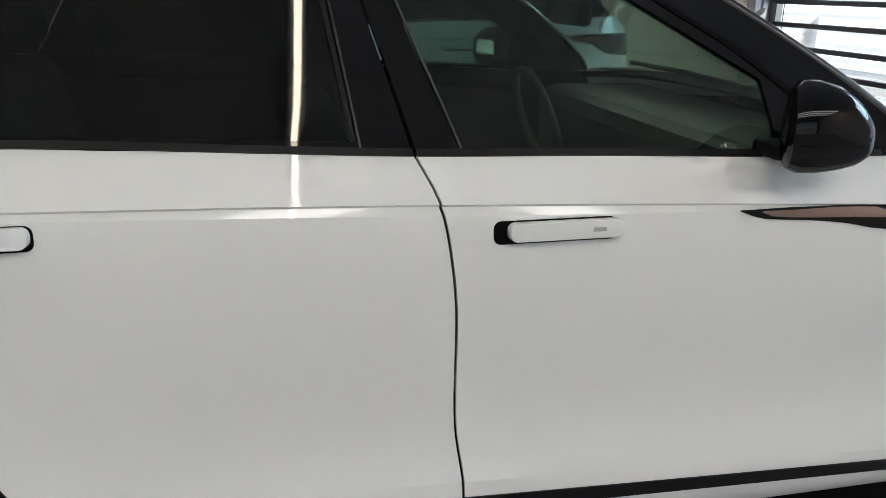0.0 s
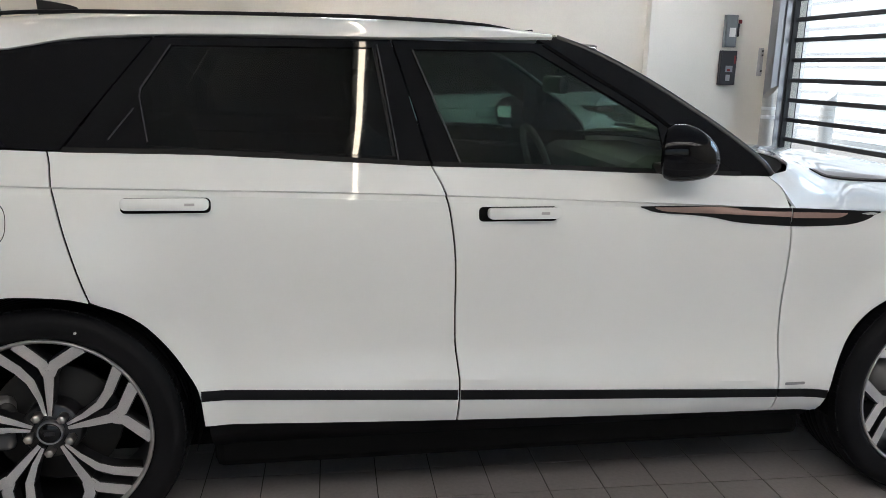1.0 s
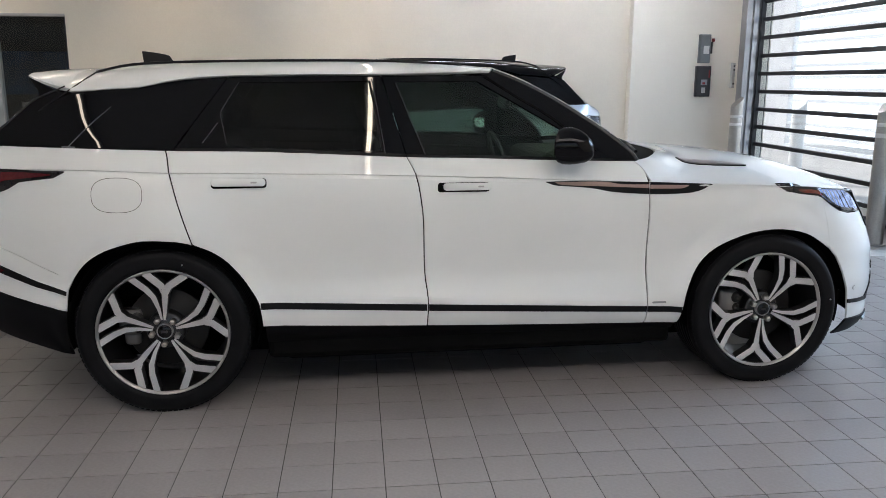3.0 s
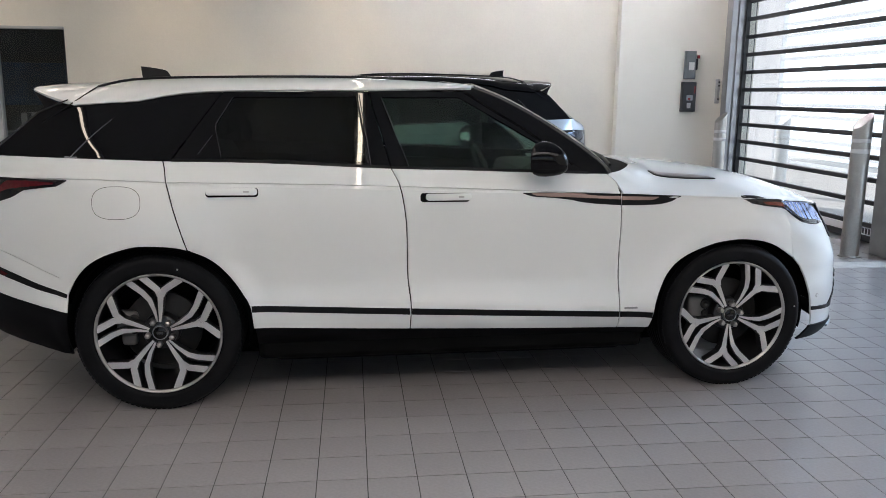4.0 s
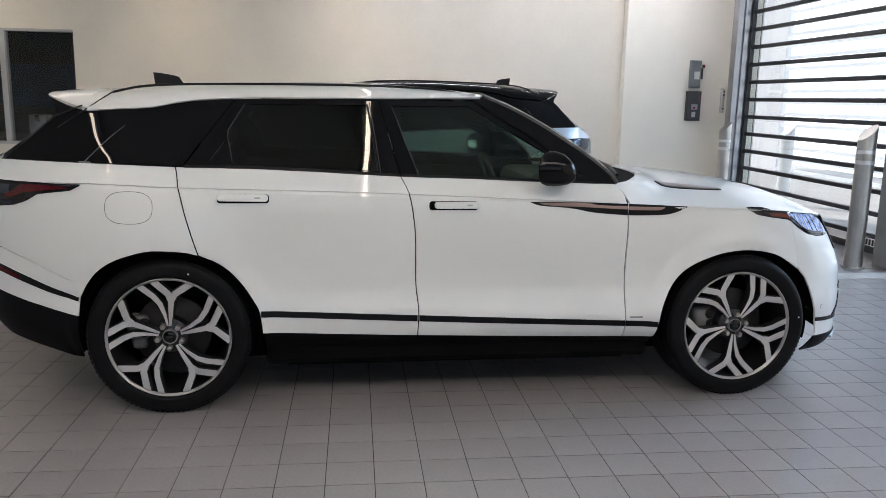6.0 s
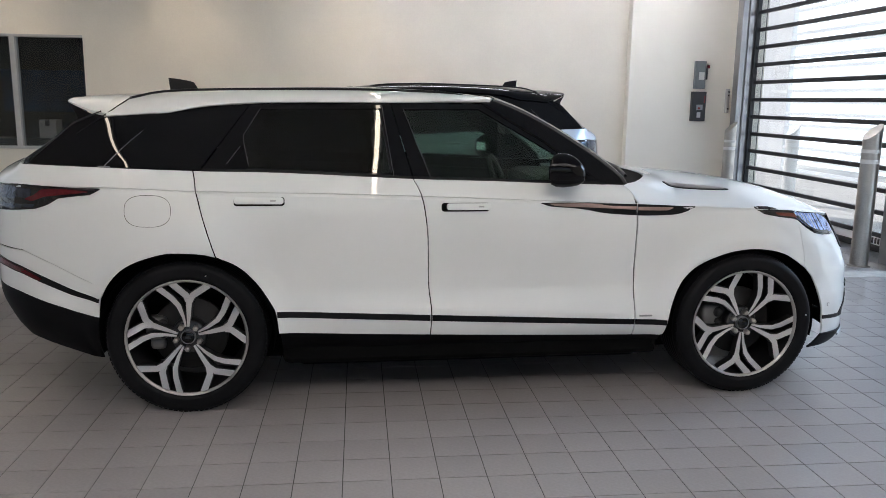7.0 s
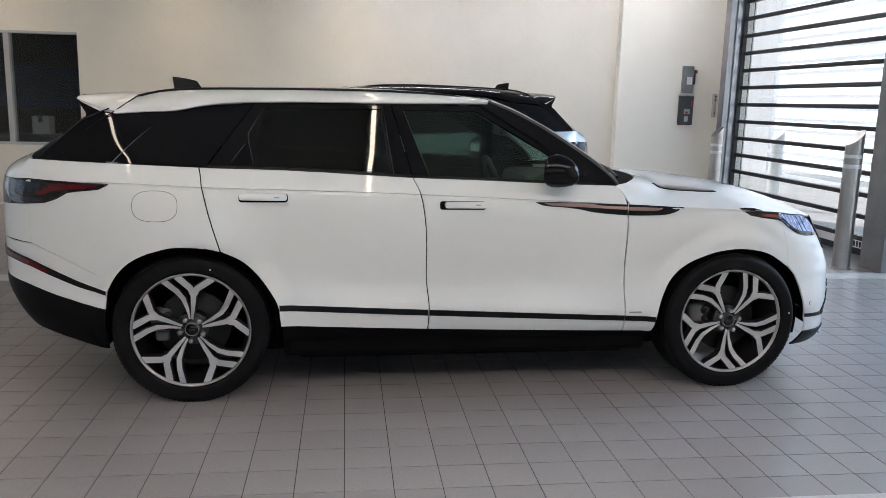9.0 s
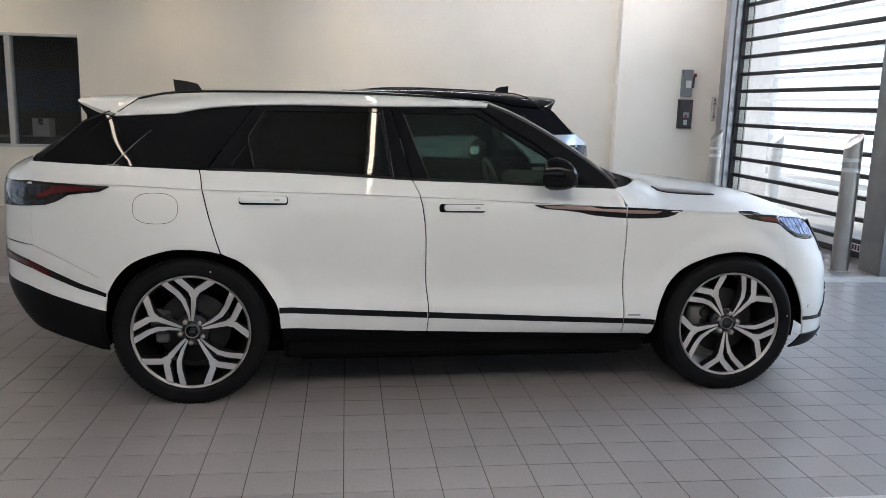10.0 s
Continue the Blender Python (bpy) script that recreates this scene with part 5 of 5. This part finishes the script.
door_track(X_RIGHT - 0.20, X_RIGHT - 0.004, DOOR_Y1 - 0.13, DOOR_Y1 + 0.06, ALUMINIUM, "bright aluminium track of the rolling door")
door_track(X_RIGHT - 0.36, X_RIGHT - 0.004, DOOR_Y0 - 0.33, DOOR_Y0 + 0.02, STEEL_GREY, "grey steel column beside the rolling door")


def bollard(x, y, high, radius, group="bollards by the door", steel=STEEL, label="brushed stainless bollard with a slanted top and tape bands"):
    ob = empty("bollard", pose(x, y, 0), label, "bollard", group)
    steps = 32
    verts, faces = [], []
    for z0 in (0.0, 1.0):
        for k in range(steps):
            a = 2 * math.pi * k / steps
            cx, cy = radius * math.cos(a), radius * math.sin(a)
            verts.append((cx, cy, 0.0 if z0 == 0 else high - 0.07 + 0.9 * cx))
    for k in range(steps):
        j = (k + 1) % steps
        faces.append((k, j, steps + j, steps + k))
    faces.append(tuple(range(steps, 2 * steps)))
    faces.append(tuple(range(steps - 1, -1, -1)))
    post = mesh_object("post", verts, faces, steel, ob)
    sharpen(post.data, 40)
    for z0, z1 in ((high - 0.27, high - 0.235), (high - 0.37, high - 0.33)):
        lathe("tape_band", [(radius + 0.001, z0), (radius + 0.002, z0 + 0.002), (radius + 0.002, z1 - 0.002), (radius + 0.001, z1)], TAPE, ob, axis="z", steps=32)
    lathe("base_ring", [(radius, 0.0), (radius + 0.02, 0.0), (radius + 0.02, 0.008), (radius, 0.012)], STEEL, ob, axis="z", steps=32)
    return ob


bollard(4.255, 2.29, 1.36, 0.083)
bollard(4.33, 5.35, 1.30, 0.075)

# ---- switch boxes on the pier ----


def switch_box(x0, x1, z0, z1, mat, label, dark):
    ob = empty("switch_box", pose(0, 0, 0), label, "switch box")
    y = Y_STEP
    body = box("body", x0, x1, y - 0.062, y - 0.0, z0, z1, mat, ob, bevel=0.006)
    box("cover", x0 + 0.012, x1 - 0.012, y - 0.074, y - 0.0625, z0 + 0.012, z1 - 0.012, mat, ob, bevel=0.004)
    w, h = x1 - x0, z1 - z0
    if dark:
        box("warning_label", x0 + 0.36 * w, x0 + 0.62 * w, y - 0.078, y - 0.0745, z0 + 0.12 * h, z0 + 0.30 * h, MARK_GREY, ob, bevel=0)
        box("dial_plate", x0 + 0.30 * w, x0 + 0.74 * w, y - 0.080, y - 0.0745, z0 + 0.38 * h, z0 + 0.56 * h, STEEL_GREY, ob, bevel=0.002)
        box("red_sticker", x0 + 0.80 * w, x0 + 0.90 * w, y - 0.078, y - 0.0745, z0 + 0.62 * h, z0 + 0.86 * h, RED_PLASTIC, ob, bevel=0)
        box("red_sticker", x0 + 0.40 * w, x0 + 0.58 * w, y - 0.0815, y - 0.0802, z0 + 0.40 * h, z0 + 0.47 * h, RED_PLASTIC, ob, bevel=0)
    else:
        box("rating_label", x0 + 0.32 * w, x0 + 0.82 * w, y - 0.078, y - 0.0745, z0 + 0.32 * h, z0 + 0.60 * h, LABEL_WHITE, ob, bevel=0)
        lever = box("lever", x1 + 0.004, x1 + 0.030, y - 0.058, y - 0.022, z0 + 0.33 * h, z0 + 0.74 * h, PANEL_BLACK, ob, "black lever", 0.006)
        box("grip", x1 + 0.022, x1 + 0.058, y - 0.058, y - 0.022, z0 + 0.74 * h, z0 + 0.86 * h, RED_PLASTIC, lever, "red lever grip", 0.008)
    return ob


switch_box(4.216, 4.373, 1.739, 2.125, PANEL_GREY, "grey enamelled switch box with a side lever", False)
switch_box(4.194, 4.404, 1.281, 1.698, PANEL_BLACK, "dark switch box with labels and a red mark", True)
ctl = box("door_sensor", X_RIGHT - 0.170, X_RIGHT - 0.130, Y_STEP - 0.07, Y_STEP - 0.002, 1.40, 1.74, FRAME_WHITE, bevel=0.006)
for bz in (1.46, 1.65, 1.70):
    box("button", X_RIGHT - 0.160, X_RIGHT - 0.140, Y_STEP - 0.085, Y_STEP - 0.0705, bz - 0.012, bz + 0.012, PANEL_BLACK, ctl, "small black button", 0.003)
tagged(ctl, "small pale sensor plate with black buttons beside the door track", "sensor")

# ---- office window in the back wall ----


def office_window():
    ob = structure(empty("window_1", pose(0, Y_BACK, 0)), "white-framed interior window to a dark office")
    fw = 0.035
    box("window_frame", WIN_X0, WIN_X1, -0.012, 0.12, WIN_Z1 - fw, WIN_Z1 - 0.001, FRAME_WHITE, ob)
    box("window_frame", WIN_X0, WIN_X1, -0.012, 0.12, WIN_Z0 + 0.001, WIN_Z0 + fw, FRAME_WHITE, ob)
    step = 0.90
    x = WIN_X1 - step
    edges = [WIN_X1 - 0.012]
    while x > WIN_X0:
        box("mullion", x - 0.035, x + 0.035, -0.010, 0.12, WIN_Z0 + fw, WIN_Z1 - fw, FRAME_WHITE, ob)
        edges.append(x)
        x -= step
    box("jamb", WIN_X1 - 0.012, WIN_X1 - 0.001, -0.006, 0.12, WIN_Z0 + fw, WIN_Z1 - fw, BAR_DARK, ob)
    for a, b in zip(edges, edges[1:]):
        box("pane", b + 0.035, a - 0.035, 0.05, 0.056, WIN_Z0 + fw, WIN_Z1 - fw, GLASS_OFFICE, ob, bevel=0)
    return ob


office_window()
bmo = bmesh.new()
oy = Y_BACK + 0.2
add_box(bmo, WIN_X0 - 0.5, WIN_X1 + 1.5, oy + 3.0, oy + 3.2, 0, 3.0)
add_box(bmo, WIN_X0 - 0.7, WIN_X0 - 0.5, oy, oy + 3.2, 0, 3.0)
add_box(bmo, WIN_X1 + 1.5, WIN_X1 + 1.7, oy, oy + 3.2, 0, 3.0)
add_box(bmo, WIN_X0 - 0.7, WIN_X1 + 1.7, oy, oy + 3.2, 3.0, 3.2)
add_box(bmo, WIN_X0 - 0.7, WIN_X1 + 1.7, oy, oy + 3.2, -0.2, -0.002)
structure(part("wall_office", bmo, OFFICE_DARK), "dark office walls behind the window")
tagged(box("notice_board", -6.6, -4.3, oy + 2.93, oy + 2.998, 1.25, 1.95, OFFICE_BLUE, bevel=0.01), "dark blue picture panel on the office wall", "wall panel")
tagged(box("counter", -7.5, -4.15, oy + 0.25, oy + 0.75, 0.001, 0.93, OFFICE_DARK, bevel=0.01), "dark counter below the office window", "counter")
car_ton = empty("carton", pose(-4.95, oy + 0.45, 0.93), "grey carton standing on the office counter", "box")
box("carton_body", -0.115, 0.115, -0.12, 0.12, 0.001, 0.255, CARTON, car_ton, bevel=0.004)
box("carton_tape", -0.03, 0.03, -0.1225, 0.1225, 0.165, 0.2575, BAR_DARK, car_ton, bevel=0)

# glazed front added out of view, with a fill lamp in its opening
front = structure(empty("window_2", pose(0, Y_FRONT - 0.1, 0)), "unseen glazed front with slim dark frames, added for fill light")
for k in range(5):
    fx = GLAZED_X0 + (GLAZED_X1 - GLAZED_X0) * k / 4
    box("mullion", fx - 0.025, fx + 0.025, -0.04, 0.04, GLAZED_Z0, GLAZED_Z1, STEEL_GREY, front, bevel=0.004)
    if k < 4:
        pane = box("pane", fx + 0.026, fx + (GLAZED_X1 - GLAZED_X0) / 4 - 0.026, -0.006, 0.006, GLAZED_Z0 + 0.001, GLAZED_Z1 - 0.001, GLASS_CLEAR, front, bevel=0)
        pane.visible_shadow = False
front_lamp = bpy.data.lights.new("front_fill", "AREA")
front_lamp.shape, front_lamp.size, front_lamp.size_y = "RECTANGLE", GLAZED_X1 - GLAZED_X0, GLAZED_Z1 - GLAZED_Z0
front_lamp.energy, front_lamp.color = FRONT_FILL_WATTS, (0.97, 0.98, 1.0)
new("front_fill", front_lamp).matrix_world = look(((GLAZED_X0 + GLAZED_X1) / 2, Y_FRONT - 0.22, (GLAZED_Z0 + GLAZED_Z1) / 2), ((GLAZED_X0 + GLAZED_X1) / 2, 0, (GLAZED_Z0 + GLAZED_Z1) / 2))

# the sky's light in the lane's door opening
sky_lamp = bpy.data.lights.new("door_daylight", "AREA")
sky_lamp.shape, sky_lamp.size, sky_lamp.size_y, sky_lamp.energy, sky_lamp.color = "RECTANGLE", 3.4, 2.2, SKY_WATTS, (0.48, 0.72, 1.0)
new("door_daylight", sky_lamp).matrix_world = look((X_RIGHT + 1.6, 0.33, 3.5), (2.2, -2.0, 0.0))

# ---- outside the rolling doors ----
structure(box("ground", -300, 300, -300, 300, -0.60, -0.205, CONCRETE, bevel=0), "pale concrete ground outside")
structure(box("pavement", X_RIGHT + 0.22, 40, -30, 40, -0.20, -0.004, CONCRETE, bevel=0), "pale concrete apron outside the doors")
structure(box("pavement", -40, X_LEFT - 0.22, -30, 40, -0.20, -0.004, CONCRETE, bevel=0), "pale concrete apron outside the doors")
# emissive sheets put up in place of the bright outdoors
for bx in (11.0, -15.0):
    structure(box("backdrop", bx, bx + 0.1, -14, 22, -0.003, 7.0, GLOW_OUTSIDE, bevel=0), "glowing backdrop standing in for daylight outside the doors")
fence = empty("louvre_screen", pose(9.2, 0, 0), "white horizontal louvre screen standing outside the doors", "fence")
for k in range(24):
    box("louvre", 0.0, 0.05, -8.0, 12.75, 0.05 + 0.25 * k, 0.115 + 0.25 * k, LOUVRE_BLUE, fence, bevel=0)
box("end_panel", 0.0, 0.06, 12.76, 15.6, 0.0, 6.0, FENCE_WHITE, fence, "plain white end panel", 0.004)
for py in (-6.0, -2.0, 2.0, 6.0, 12.80):
    box("post", 0.065, 0.145, py, py + 0.08, -0.003, 6.0, FENCE_WHITE, fence, bevel=0.004)
bollard(6.15, 7.0, 1.22, 0.10, "bollards outside", FENCE_WHITE, "pale bollard with a slanted top standing outdoors")

# ---- floor tiles, last ----


def tile_mesh():
    a, b, c = TILE_W / 2 - 0.002, TILE_D / 2 - 0.002, 0.0004
    verts = [(-a, -b, -0.006), (a, -b, -0.006), (a, b, -0.006), (-a, b, -0.006), (-a, -b, -c), (a, -b, -c), (a, b, -c), (-a, b, -c),
             (-a + c, -b + c, 0), (a - c, -b + c, 0), (a - c, b - c, 0), (-a + c, b - c, 0)]
    faces = [(8, 9, 10, 11)] + [(k, (k + 1) % 4, 4 + (k + 1) % 4, 4 + k) for k in range(4)] + [(4 + k, 4 + (k + 1) % 4, 8 + (k + 1) % 4, 8 + k) for k in range(4)]
    return verts, faces


tv, tf = tile_mesh()
tile_data = bpy.data.meshes.new("tile")
tile_data.from_pydata(tv, [], tf)
tile_data.materials.append(TILE)
rest_v, rest_f = [], []
tva = np.array(tv)
rng = random.Random(4)
count = 0
for i in range(int((X_LEFT - TILE_X0) / TILE_W) - 1, int((X_RIGHT - TILE_X0) / TILE_W) + 2):
    for j in range(int((Y_FRONT - TILE_Y0) / TILE_D) - 1, int((Y_BACK - TILE_Y0) / TILE_D) + 2):
        cx, cy = TILE_X0 + (i + 0.5) * TILE_W, TILE_Y0 + (j + 0.5) * TILE_D
        if not (X_LEFT - 0.1 < cx < X_RIGHT + 0.1 and Y_FRONT - 0.1 < cy < Y_BACK + 0.1):
            continue
        dz = rng.uniform(-0.0003, 0.0003)
        if -1.95 < cx < 2.9 and -2.6 < cy < -1.18 and count < 300:
            t = new("tile", tile_data)
            t.parent = floor
            t.location = (cx, cy, dz)
            t.rotation_euler = (rng.uniform(-0.0012, 0.0012), rng.uniform(-0.0012, 0.0012), 0)
            count += 1
        else:
            s = len(rest_v)
            rest_v.extend((tva + (cx, cy, dz)).tolist())
            rest_f.extend([tuple(s + k for k in f) for f in tf])
tiles = mesh_object("tiles", rest_v, rest_f, TILE, floor, smooth=False)
tagged(tiles, kind="stuff")
